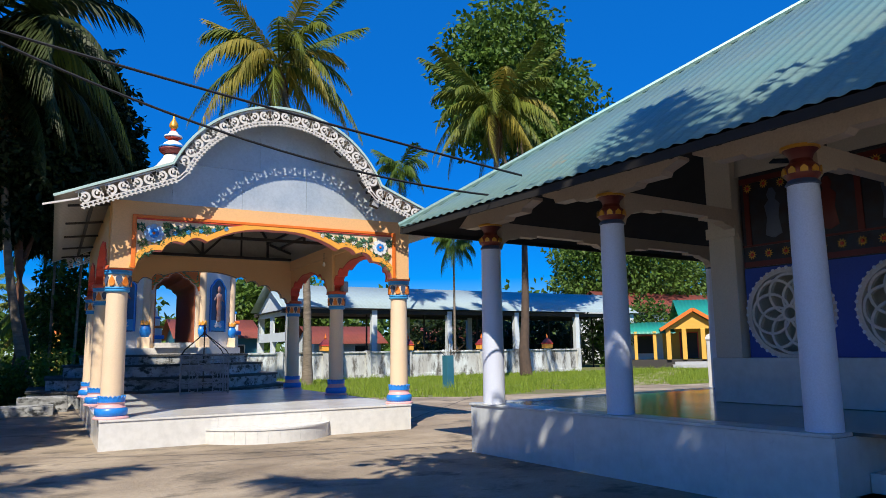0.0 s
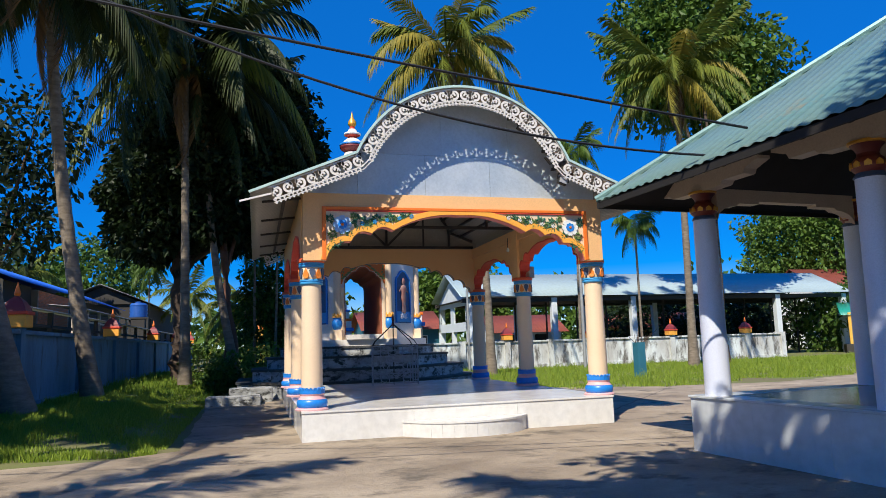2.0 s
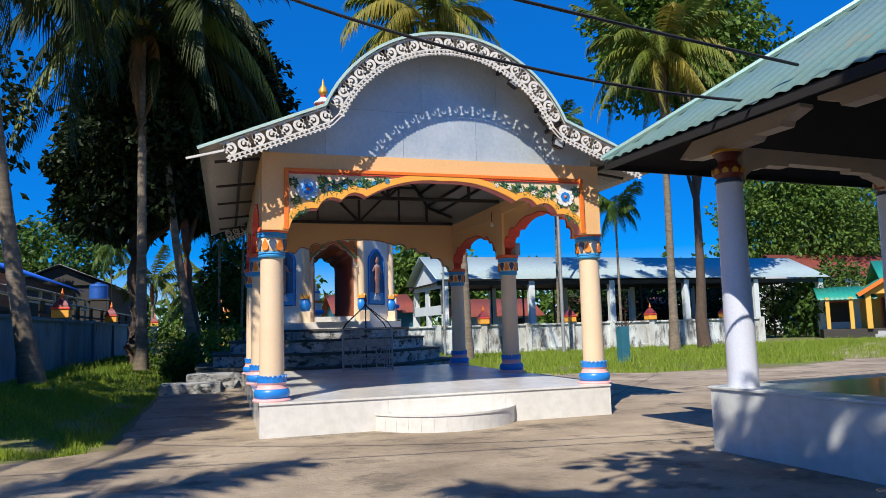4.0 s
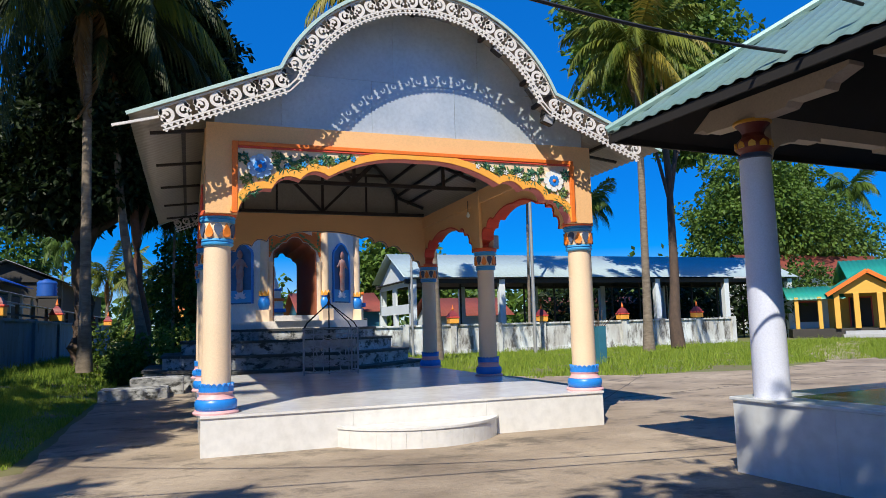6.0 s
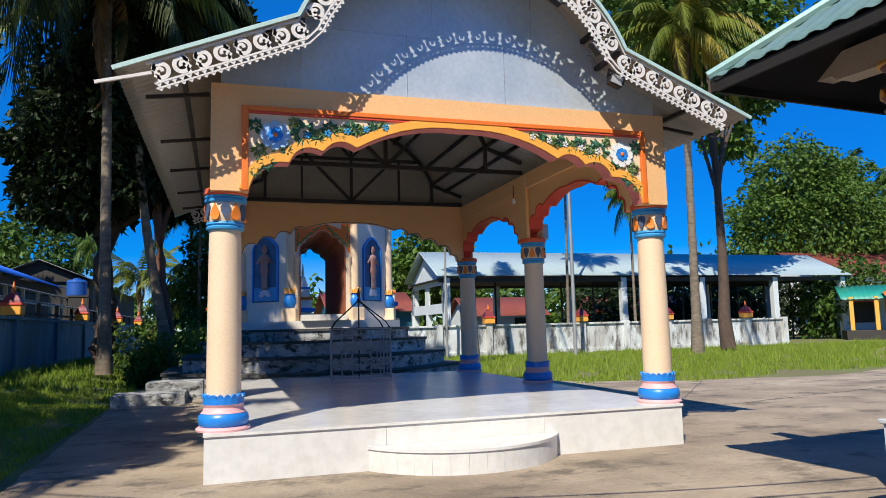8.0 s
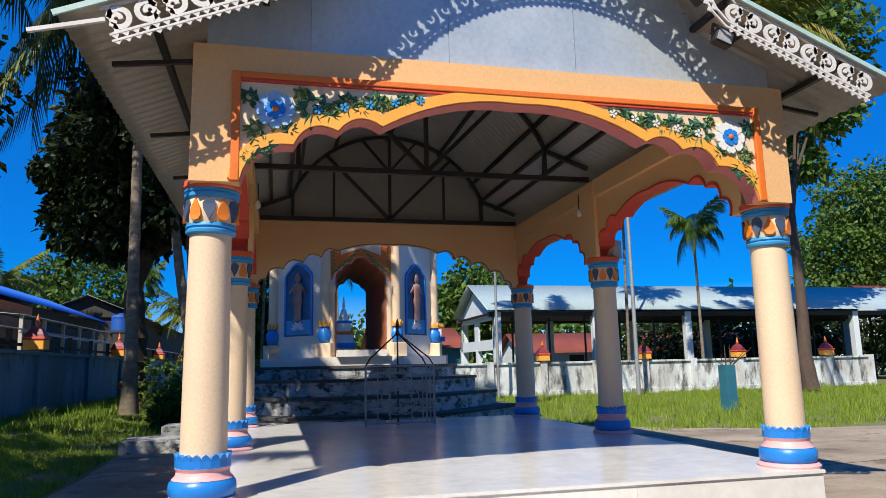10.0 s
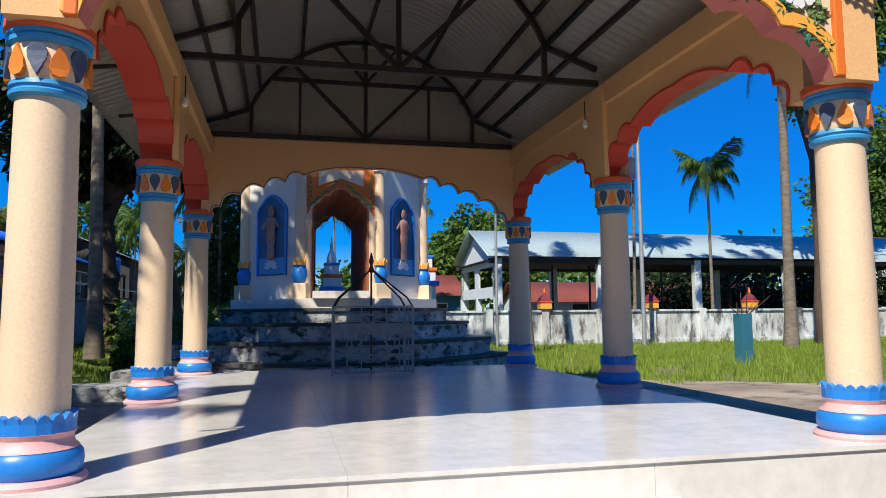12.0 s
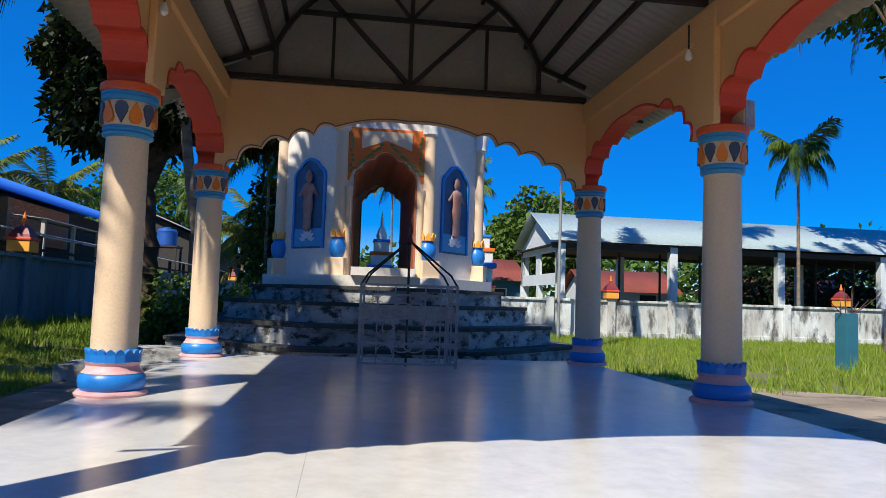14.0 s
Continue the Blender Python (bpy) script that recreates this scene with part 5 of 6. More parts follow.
def iron_gate_stand():
    """A waist-high iron screen on the platform, with rods that rise to a point behind it."""
    g = thing("iron_screen", pose(4.03, 20.15, TOP), "grey iron screen with scroll grille and peaked rods", "screen")
    W, H = 0.61, 1.03
    for x in (-W, W):
        part("post", bar(bmesh.new(), (x, 0, 0), (x, 0, H), 0.035), M_IRON, g)
        part("rear_post", bar(bmesh.new(), (x * 0.92, 0.42, 0), (x * 0.92, 0.42, H), 0.03), M_IRON, g)
        for z in (0.1, H):
            part("side_rail", bar(bmesh.new(), (x, 0, z), (x * 0.92, 0.42, z), 0.025), M_IRON, g)
    for z in (0.05, 0.30, 0.62, H - 0.12, H):
        part("rail", bar(bmesh.new(), (-W, 0, z), (W, 0, z), 0.03), M_IRON, g)
    for x in (-0.40, -0.18, 0.20, 0.40, 0.47, 0.54):
        part("upright", bar(bmesh.new(), (x, 0, 0.05), (x, 0, H), 0.018), M_IRON, g)
    bm = bmesh.new()
    put = lambda a, b, d: Vector((a, d - 0.01, b))
    for k in range(6):
        a = radians(60 * k)
        part("scroll", ribbon(bmesh.new(), arc((0.16 * math.cos(a), 0.50 + 0.16 * math.sin(a)), 0.17, math.degrees(a) - 120, math.degrees(a) + 120, 14), -0.009, 0.009, put, 0.0 + 0.002 * (k % 2), 0.018 + 0.002 * (k % 2)), M_IRON, g, "scrolled iron petal")
    for sx in (-1, 1):
        for zc in (0.18, 0.82):
            part("scroll", ribbon(bmesh.new(), arc((sx * 0.30, zc), 0.10, 0, 300, 12), -0.008, 0.008, put, 0.0, 0.018), M_IRON, g, "scrolled iron curl")
    part("sheet", boxes(((-W + 0.03, 0.012, 0.64), (W - 0.03, 0.018, 0.78))), M_IRON, g, "pale sheet behind the grille")
    apex = (0.0, 0.25, 1.62)
    for x, y in ((-W, 0), (W, 0), (-W * 0.92, 0.42), (W * 0.92, 0.42)):
        bm = tube(bmesh.new(), [(x, y, H), (x * 0.86, y * 0.9 + 0.02, H + 0.14), apex], 0.014, 6)
        part("rod", bm, M_STEEL, g, "dark rod")
    part("mast", tube(bmesh.new(), [(0, 0.25, 0.0), (0, 0.25, 1.85)], 0.016, 6), M_STEEL, g)
    part("knob", lathe([(0.01, 1.55), (0.045, 1.6), (0.02, 1.68), (0.04, 1.74), (0.008, 1.88)], 12), M_MAROON, g, "", True, pose(0, 0.25, 0))


iron_gate_stand()


# ---- boundary walls ----
def finial_on(x, y, z, s=1.0):
    f = thing("wall_finial", pose(x, y, z) @ Matrix.Scale(s, 4), "orange and maroon painted spire finial on the wall", "finial", "wall finials")
    part("base", boxes(((-0.27, -0.27, 0.0), (0.27, 0.27, 0.28)), bevel=0.02), M_YELLOW, f, "amber base")
    part("band", boxes(((-0.30, -0.30, 0.28), (0.30, 0.30, 0.36)), bevel=0.02), M_RED, f, "red band")
    part("dome", lathe([(0.36, 0.36), (0.33, 0.44), (0.22, 0.58), (0.11, 0.66), (0.06, 0.70)], 4, phase=radians(45)), M_MAROON_F, f, "maroon curved cap")
    part("tip", lathe([(0.05, 0.70), (0.075, 0.76), (0.05, 0.84), (0.008, 1.02)], 12), M_ORANGE, f, "orange tip", True)


def boundary_wall(name, p, q, height, bay, material, label, finial_every, first=0, base=0.0):
    """Wall with posts, recessed bays and a projecting cap; finials on some posts."""
    p, q = Vector((*p, 0)), Vector((*q, 0))
    d = (q - p).normalized()
    ang = math.degrees(math.atan2(d.y, d.x))
    L = (q - p).length
    w = thing(name, pose(p.x, p.y, 0, 0, 0, ang), label, "wall", kind="structure")
    n = max(1, round(L / bay))
    b = L / n
    part("core", boxes(((0, -0.06, base - 0.05), (L, 0.06, height - 0.1))), material, w)
    part("cap", boxes(((0, -0.15, height - 0.1), (L, 0.15, height)), bevel=0.015), material, w)
    part("footing", boxes(((0, -0.12, base - 0.05), (L, 0.12, base + 0.22)), bevel=0.01), material, w)
    for k in range(n + 1):
        part("post", boxes(((b * k - 0.17, -0.17, base - 0.05), (b * k + 0.17, 0.17, height + 0.05)), bevel=0.015), material, w)
        if finial_every and (k - first) % finial_every == 0:
            c = p + d * b * k
            finial_on(c.x, c.y, height + 0.05)


boundary_wall("wall_north", (9.05, 40.0), (33.2, 40.0), 1.58, 2.72, M_WALLWHITE, "stained white boundary wall with posts and recessed bays", 2)
boundary_wall("wall_north_return", (6.9, 30.6), (9.0, 39.8), 1.75, 3.1, M_WALLWHITE, "stained white boundary wall beside the shrine", 0)
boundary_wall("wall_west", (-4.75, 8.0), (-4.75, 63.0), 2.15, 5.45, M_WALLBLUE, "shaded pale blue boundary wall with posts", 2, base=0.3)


# ---- shed and buildings behind ----
def gable_roof(parent, x0, x1, y0, y1, ze, zr, material, label, pitch=0.3):
    ym = (y0 + y1) / 2
    run = ym - y0
    for o, up in (((x0, y0, ze), (0, 1, (zr - ze) / run)), ((x0, y1, ze), (0, -1, (zr - ze) / run))):
        under(corrugated("roof_sheet", o, (1, 0, 0), up, x1 - x0, run, material, pitch=pitch, amp=0.007), parent, label)


def build_shed():
    s = thing("open_shed", pose(13.7, 45.0, 0), "long open shed with a pale tin roof on white posts", "shed")
    gable_roof(s, -0.5, 30.6, 0, 8.0, 4.50, 6.32, M_SHEDROOF, "pale blue-grey tin roof")
    post = None
    for k in range(6):
        for y in (0.5, 7.5):
            m = pose(0.2 + 5.95 * k, y, 0)
            if post:
                again(post, s, m)
            else:
                post = part("post", boxes(((-0.2, -0.2, -0.05), (0.2, 0.2, 4.40)), bevel=0.02), M_SHEDWHITE, s, "white square post", at=m)
    for k in range(12):
        part("inner_post", tube(bmesh.new(), [(2.3 + 2.4 * k, 4.0, -0.05), (2.3 + 2.4 * k, 4.0, 4.4)], 0.07, 8), M_STEEL, s, "dark inner post")
    part("eave_beam", boxes(((-0.3, 0.35, 4.15), (30.4, 0.6, 4.42))), M_DARKWALL, s, "dark eave beam")
    part("back_beam", boxes(((-0.3, 7.4, 4.15), (30.4, 7.65, 4.42))), M_DARKWALL, s, "dark eave beam")
    # flat dark sheet added for the shade below the shed roof
    part("ceiling", boxes(((-0.3, 0.7, 4.30), (30.4, 7.3, 4.36))), M_ROOFDARK, s, "added dark sheet for the shade under the roof")
    gab = [(0.3, 2.3), (7.7, 2.3), (7.7, 4.35), (4.0, 6.13), (0.3, 4.35)]
    holes = [[(0.75, 2.9), (3.6, 2.9), (3.6, 4.0), (0.75, 4.0)], [(4.4, 2.9), (7.3, 2.9), (7.3, 4.0), (4.4, 4.0)]]
    part("gable", plate(gab, holes, 0.12, lambda a, b, d: Vector((0.0 + d, a, b))), M_SHEDWHITE, s, "white gable end with openings")
    for y in (0.4, 4.0, 7.6):
        part("gable_post", boxes(((-0.02, y - 0.18, -0.05), (0.26, y + 0.18, 2.35))), M_SHEDWHITE, s)
    for k in range(7):
        part("bench", boxes(((4.0 + 3.3 * k, 2.2, 0.9), (6.0 + 3.3 * k, 2.7, 0.98)), ((4.1 + 3.3 * k, 2.3, -0.02), (4.2 + 3.3 * k, 2.6, 0.9)), ((5.8 + 3.3 * k, 2.3, -0.02), (5.9 + 3.3 * k, 2.6, 0.9))), M_DARKWALL, s, "dark timber bench")


def plain_house(name, x0, y0, x1, y1, wall_h, ridge_h, wall, roof, label, rlabel, openings=()):
    h = thing(name, pose(x0, y0, 0), label, "house")
    w, d = x1 - x0, y1 - y0
    holes = [[(a, b), (a + c, b), (a + c, b + e), (a, b + e)] for a, b, c, e in openings]
    part("front_wall", plate([(0, -0.05), (w, -0.05), (w, wall_h), (0, wall_h)], holes, 0.15, lambda a, b, dd: Vector((a, dd, b))), wall, h)
    ym = d / 2
    for x in (0.0, w - 0.15):
        part("end_wall", plate([(0.15, -0.05), (d - 0.15, -0.05), (d - 0.15, wall_h), (ym, ridge_h - 0.1), (0.15, wall_h)], (), 0.15, lambda a, b, dd: Vector((x + dd, a, b))), wall, h)
    part("back_wall", boxes(((0, d - 0.15, -0.05), (w, d, wall_h))), wall, h)
    gable_roof(h, -0.5, w + 0.5, -0.6, d + 0.6, wall_h - 0.15, ridge_h, roof, rlabel)
    for a, b, c, e in openings:
        win = part("window", boxes(((a, 0.05, b), (a + c, 0.09, b + e))), M_DARKWALL, h, "dark opening")
        part("frame", boxes(((a - 0.06, -0.03, b - 0.06), (a, 0.0, b + e + 0.06)), ((a + c, -0.03, b - 0.06), (a + c + 0.06, 0.0, b + e + 0.06)), ((a, -0.03, b + e), (a + c, 0.0, b + e + 0.06)), ((a, -0.03, b - 0.06), (a + c, 0.0, b))), M_WHITE, win)
    return h


def build_hut():
    """Yellow building with a green roof and a gabled porch."""
    h = thing("yellow_hut", pose(44.6, 41.2, 0, 0, 0, -40) @ Matrix.Scale(1.1, 4), "yellow plastered hut with green roof and gabled porch", "house")
    part("body", boxes(((-0.9, 2.0, -0.05), (7.0, 7.0, 3.3))), M_HUTYELLOW, h)
    part("side_room", boxes(((-3.3, 2.0, -0.05), (-0.91, 5.0, 2.7))), M_SHEDWHITE, h, "white side room")
    part("plinth", boxes(((-3.4, -0.3, -0.05), (7.2, 1.99, 0.55)), bevel=0.02), M_DARKWALL, h, "dark plinth")
    part("steps", boxes(((-0.6, -0.9, -0.05), (2.6, -0.31, 0.2)), ((-0.4, -0.6, 0.2), (2.4, -0.31, 0.4))), M_GREYROOF, h, "grey steps")
    under(corrugated("roof_sheet", (0.3, 0.6, 3.2), (1, 0, 0), (0, 1, 0.5), 7.2, 3.9, M_GREENROOF, 0.3, 0.02), h, "bright green roof sheet")
    under(corrugated("roof_sheet", (0.3, 8.4, 3.2), (1, 0, 0), (0, -1, 0.5), 7.2, 3.9, M_GREENROOF, 0.3, 0.02), h, "bright green roof sheet")
    under(corrugated("lean_roof", (-3.6, -0.4, 2.45), (1, 0, 0), (0, 1, 0.35), 3.4, 2.6, M_GREENROOF, 0.3, 0.02), h, "green lean-to roof sheet")
    for sx in (-1, 1):
        under(corrugated("porch_roof", (1.0 + sx * 2.3, -0.8, 2.75), (0, 1, 0), (-sx, 0, 0.62), 4.2, 2.3, M_GREENROOF, 0.3, 0.02), h, "green porch roof sheet")
        bm = bar(bmesh.new(), (1.0 + sx * 2.35, -0.78, 2.68), (1.0, -0.78, 4.15), 0.12, 0.25)
        part("barge_board", bm, M_ORANGE, h, "orange barge board")
    part("porch_gable", plate([(-0.9, 2.75), (2.9, 2.75), (1.0, 3.95)], (), 0.12, lambda a, b, d: Vector((a, -0.45 + d, b))), M_HUTYELLOW, h)
    for x in (-0.75, 0.35, 1.65, 2.75):
        part("porch_post", boxes(((x - 0.16, -0.5, 0.55), (x + 0.16, -0.2, 2.75)), bevel=0.02), M_HUTYELLOW, h, "yellow porch post")
    for x in (-3.05, -1.7):
        part("veranda_post", boxes(((x - 0.12, -0.3, 0.55), (x + 0.12, -0.06, 2.6)), bevel=0.02), M_HUTYELLOW, h, "yellow post")
    for x, w, z0, z1 in ((0.4, 1.2, 0.6, 2.5), (-2.8, 1.3, 1.0, 2.3), (3.4, 1.3, 1.0, 2.3)):
        d = part("door" if w < 1.25 else "window", boxes(((x, 1.93, z0), (x + w, 1.985, z1))), M_DARKWALL, h, "dark opening")
        part("frame", boxes(((x - 0.08, 1.92, z0), (x, 1.99, z1 + 0.08)), ((x + w, 1.92, z0), (x + w + 0.08, 1.99, z1 + 0.08)), ((x, 1.92, z1), (x + w, 1.99, z1 + 0.08))), M_RED, d)


build_shed()
build_hut()
plain_house("red_roof_house", 54, 58, 73, 66, 5.6, 8.0, M_WHITE, M_REDROOF, "white house with a rusty red roof behind the shed", "rusty red roof sheet", ((2, 2, 1.6, 1.6), (7, 2, 1.6, 1.6), (12, 2, 1.6, 1.6)))
plain_house("red_roof_house", 19.5, 57, 25.5, 62, 2.4, 3.8, M_SHEDWHITE, M_REDROOF, "low white house with a rusty red roof", "rusty red roof sheet", ((1.0, 1, 1.0, 1.1), (3.6, 1, 1.2, 1.1)))
plain_house("red_roof_house", 9, 58, 15, 65, 2.9, 4.4, M_TEALBOX, M_REDROOF, "low teal house with a rusty red roof", "rusty red roof sheet", ((1, 1, 1.2, 1.2), (3.6, 1, 1.4, 1.2)))
plain_house("yellow_house", 31, 58, 40, 63, 2.6, 3.8, M_HUTYELLOW, M_REDROOF, "low yellow house seen through the shed", "rusty red roof sheet", ((1.5, 1, 1.2, 1.2), (5, 1, 1.2, 1.2)))


def build_west_houses():
    h = thing("brick_house", pose(-10.45, 36.4, 0), "brick house with a bright blue roof behind the wall", "house")
    part("wall", boxes(((-7.0, 0.3, -0.05), (-0.35, 27.5, 5.1))), M_DARKWALL, h, "dark house wall")
    part("mortar", boxes(((-0.35, 5.5, 3.2), (-0.05, 11.9, 4.95))), M_MORTAR, h, "grey mortar")
    brick, rest, made = None, bmesh.new(), 0
    for c in range(25):
        for r in range(22):
            y, z = 5.6 + 0.24 * c + 0.12 * (r % 2), 3.22 + 0.078 * r
            if made < 290:
                m = pose(-0.05, y, z)
                brick = again(brick, h, m) if brick else part("brick", boxes(((-0.02, 0.005, 0.005), (0.012, 0.23, 0.07))), M_BRICK, h, at=m)
                made += 1
            else:
                box(rest, (-0.07, y + 0.005, z + 0.005), (-0.038, y + 0.23, z + 0.07))
    tagged(part("far_bricks", rest, M_BRICK, h, "orange brickwork"), kind="stuff")
    under(corrugated("roof_sheet", (0.45, 0, 5.05), (0, 1, 0), (-1, 0, 0.40), 28.0, 4.5, M_BLUEROOF, 0.3, 0.02), h, "bright blue roof sheet")
    under(corrugated("roof_sheet", (-8.55, 0, 5.05), (0, 1, 0), (1, 0, 0.40), 28.0, 4.5, M_BLUEROOF, 0.3, 0.02), h, "bright blue roof sheet")
    part("gable_wall", plate([(-7.0, -0.05), (0, -0.05), (0, 5.0), (-4.0, 6.6), (-7.0, 5.5)], (), 0.2, lambda a, b, d: Vector((a, 0.08 + d, b))), M_DARKWALL, h, "dark house gable")
    l = thing("lean_to", pose(-5.4, 20.0, 0), "low dim lean-to shelter with a grey roof behind the wall", "shelter")
    under(corrugated("roof_sheet", (0.5, 0, 2.75), (0, 1, 0), (-1, 0, 0.18), 42, 1.6, M_GREYROOF, 0.3, 0.02), l, "grey lean-to roof")
    for k in range(15):
        part("post", bar(bmesh.new(), (0.3, 0.2 + 2.9 * k, -0.05), (0.3, 0.2 + 2.9 * k, 2.74), 0.12), M_DARKWALL, l)
    part("rail", bar(bmesh.new(), (0.3, 0.1, 2.35), (0.3, 41.8, 2.35), 0.08), M_DARKWALL, l)
    l = thing("lean_to", pose(-8.6, 40.0, 0), "higher open shelter with a thin pale roof behind the wall", "shelter")
    under(corrugated("roof_sheet", (0.4, 0, 3.95), (0, 1, 0), (-1, 0, 0.10), 16, 1.4, M_GREYROOF, 0.3, 0.02), l, "pale tin roof")
    for k in range(6):
        part("post", bar(bmesh.new(), (0.2, 0.2 + 3.0 * k, -0.05), (0.2, 0.2 + 3.0 * k, 3.94), 0.14), M_CREAMWALL, l)
    part("rail", bar(bmesh.new(), (0.2, 0.1, 3.3), (0.2, 15.8, 3.3), 0.09), M_CREAMWALL, l)
    g = thing("grey_roof_house", pose(-10.6, 69.0, 0), "dim house with a grey tin roof behind the wall", "house")
    # dark wall and gable: shade of overhang and trees put into the colour
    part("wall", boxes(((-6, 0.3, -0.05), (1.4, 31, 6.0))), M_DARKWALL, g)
    under(corrugated("roof_sheet", (2.0, -0.5, 5.9), (0, 1, 0), (-1, 0, 0.42), 32, 4.2, M_GREYROOF, 0.3, 0.02), g, "grey roof sheet")
    under(corrugated("roof_sheet", (-6.4, -0.5, 5.9), (0, 1, 0), (1, 0, 0.42), 32, 4.2, M_GREYROOF, 0.3, 0.02), g, "grey roof sheet")
    part("gable", plate([(-6, 5.9), (1.4, 5.9), (-2.2, 7.45)], (), 0.2, lambda a, b, d: Vector((a, 0.1 + d, b))), M_DARKWALL, g)
    t = thing("water_tank", pose(-7.85, 56.8, 4.10), "blue ribbed plastic water tank on the lean-to frame", "tank")
    part("body", lathe([(0.60, 0.0), (0.62, 0.1), (0.58, 0.2), (0.62, 0.35), (0.58, 0.45), (0.62, 0.6), (0.58, 0.7), (0.62, 0.9), (0.5, 1.05)], 24), M_TANK, t, "", True)
    part("lid", lathe([(0.24, 1.05), (0.24, 1.14), (0.1, 1.18)], 20), M_TANK, t, "", True)
    s = thing("tank_stand", pose(-7.85, 56.8, 0), "dark timber tank stand", "stand")
    part("deck", boxes(((-0.8, -0.8, 4.0), (0.8, 0.8, 4.10))), M_DARKWALL, s)
    for x in (-0.7, 0.7):
        for y in (-0.7, 0.7):
            part("leg", bar(bmesh.new(), (x, y, -0.05), (x, y, 4.0), 0.12), M_DARKWALL, s)


build_west_houses()


# ---- poles, posts, wires ----
def pole(x, y, h, r, label, name="pole", z=-0.05):
    solid(name, tube(bmesh.new(), [(x, y, z), (x, y, h)], [r, r * 0.8], 10), M_GREYPOLE, label, "pole", smooth=True)


pole(18.3, 38.0, 10.5, 0.10, "tall thin grey pole on the grass")
pole(11.7, 38.6, 6.4, 0.07, "thin grey pole beside the boundary wall")


def gate_post(x, y):
    g = thing("gate_post", pose(x, y, 0), "white square post with a rounded cap", "post")
    part("shaft", boxes(((-0.15, -0.15, -0.05), (0.15, 0.15, 1.75)), bevel=0.015), M_WHITE, g)
    part("cap", lathe([(0.22, 1.75), (0.24, 1.80), (0.2, 1.90), (0.06, 1.98)], 4, phase=radians(45)), M_WHITE, g)


gate_post(17.3, 14.7)


def tree_guard(x, y):
    g = thing("tree_guard", pose(x, y, 0, 0, 0, 8), "teal painted square sapling guard with loose sticks", "tree guard")
    for k in range(4):
        part("panel", boxes(((-0.165, -0.18, -0.03), (0.165, -0.158, 1.36)), bevel=0.004), M_TEALBOX, g, at=pose(0, 0, 0, 0, 0, 90 * k))
    rnd = random.Random(2)
    for k in range(9):
        a, wide = rnd.uniform(0, 6.28), rnd.uniform(0.1, 0.9) if k > 3 else 0.15
        tip = Vector((wide * math.cos(a), wide * math.sin(a), rnd.uniform(1.5, 2.0)))
        bm = tube(bmesh.new(), [(rnd.uniform(-0.1, 0.1), rnd.uniform(-0.1, 0.1), 0.0), (0.12 * math.cos(a), 0.12 * math.sin(a), 1.3), tip * 0.9 + Vector((0, 0, 0.1)), tip], [0.02, 0.016, 0.010, 0.005], 5)
        part("stick", bm, M_DARKBARK, g)


tree_guard(15.2, 26.8)


def cable(s, e, k, label):
    """A hanging cable from s to e; k: how it steepens towards s."""
    s, e = Vector(s), Vector(e)
    pts = []
    for i in range(41):
        t = i / 40
        p = s.lerp(e, t)
        u = 1 - t
        p.z = e.z + (s.z - e.z - k) * u + k * u * u
        pts.append(p)
    solid("cable", tube(bmesh.new(), pts, 0.016, 5), M_BLACK, label, "cable", "overhead cables", smooth=True)


cable((-14.0, 8.4, 7.2), (5.75, 7.9, 3.86), 1.0, "black overhead cable sagging to the hall roof")
cable((-7.5, 9.08, 9.03), (5.65, 8.5, 3.70), 5.15, "black overhead cable sagging to the hall roof")


# ---- palms and trees ----
def frond_mesh(name, material, length, droop, rise, leaf_len, seed, pairs=46, hang=0.55):
    """One feather leaf: an arched midrib with two rows of hanging leaflets."""
    rnd = random.Random(seed)
    vs, fs = [], []

    def spine(t):
        x = length * (t - 0.16 * t ** 3)
        return Vector((x, 0.06 * length * math.sin(2.2 * t + seed) * t, rise * length * t - droop * length * t ** 2.2))
    ribs = [spine(i / 12) for i in range(13)]
    for i, p in enumerate(ribs):
        w = 0.045 * length / 4 * (1 - 0.85 * i / 12)
        vs += [p + Vector((0, w, 0)), p + Vector((0, -w, 0)), p + Vector((0, 0, -w * 1.3))]
        if i:
            b = 3 * i
            fs += [(b - 3, b - 2, b + 1, b), (b - 2, b - 1, b + 2, b + 1), (b - 1, b - 3, b, b + 2)]
    for i in range(pairs):
        t = 0.14 + 0.85 * i / (pairs - 1)
        p = spine(t)
        d = (spine(min(1, t + 0.02)) - spine(t - 0.02)).normalized()
        ll = leaf_len * (0.55 + 0.75 * math.sin(math.pi * min(1, t * 0.9 + 0.08))) * rnd.uniform(0.85, 1.1)
        for s in (-1, 1):
            side = Vector((-d.y, d.x, 0)) * s
            out = (side * rnd.uniform(0.75, 1.0) + d * (0.45 + 0.4 * t) + Vector((0, 0, -hang * rnd.uniform(0.6, 1.5)))).normalized()
            tip = p + out * ll + Vector((0, 0, -0.22 * ll * rnd.uniform(0.5, 1.6)))
            mid = p + out * ll * 0.5 + Vector((0, 0, 0.02))
            w = d * (0.042 if length > 3 else 0.024)
            b = len(vs)
            vs += [p - w, p + w, mid + w * 1.15, mid - w * 1.15, tip]
            fs += [(b, b + 1, b + 2, b + 3), (b + 3, b + 2, b + 4)]
    return raw(name, vs, fs, material)


FRONDS = {}


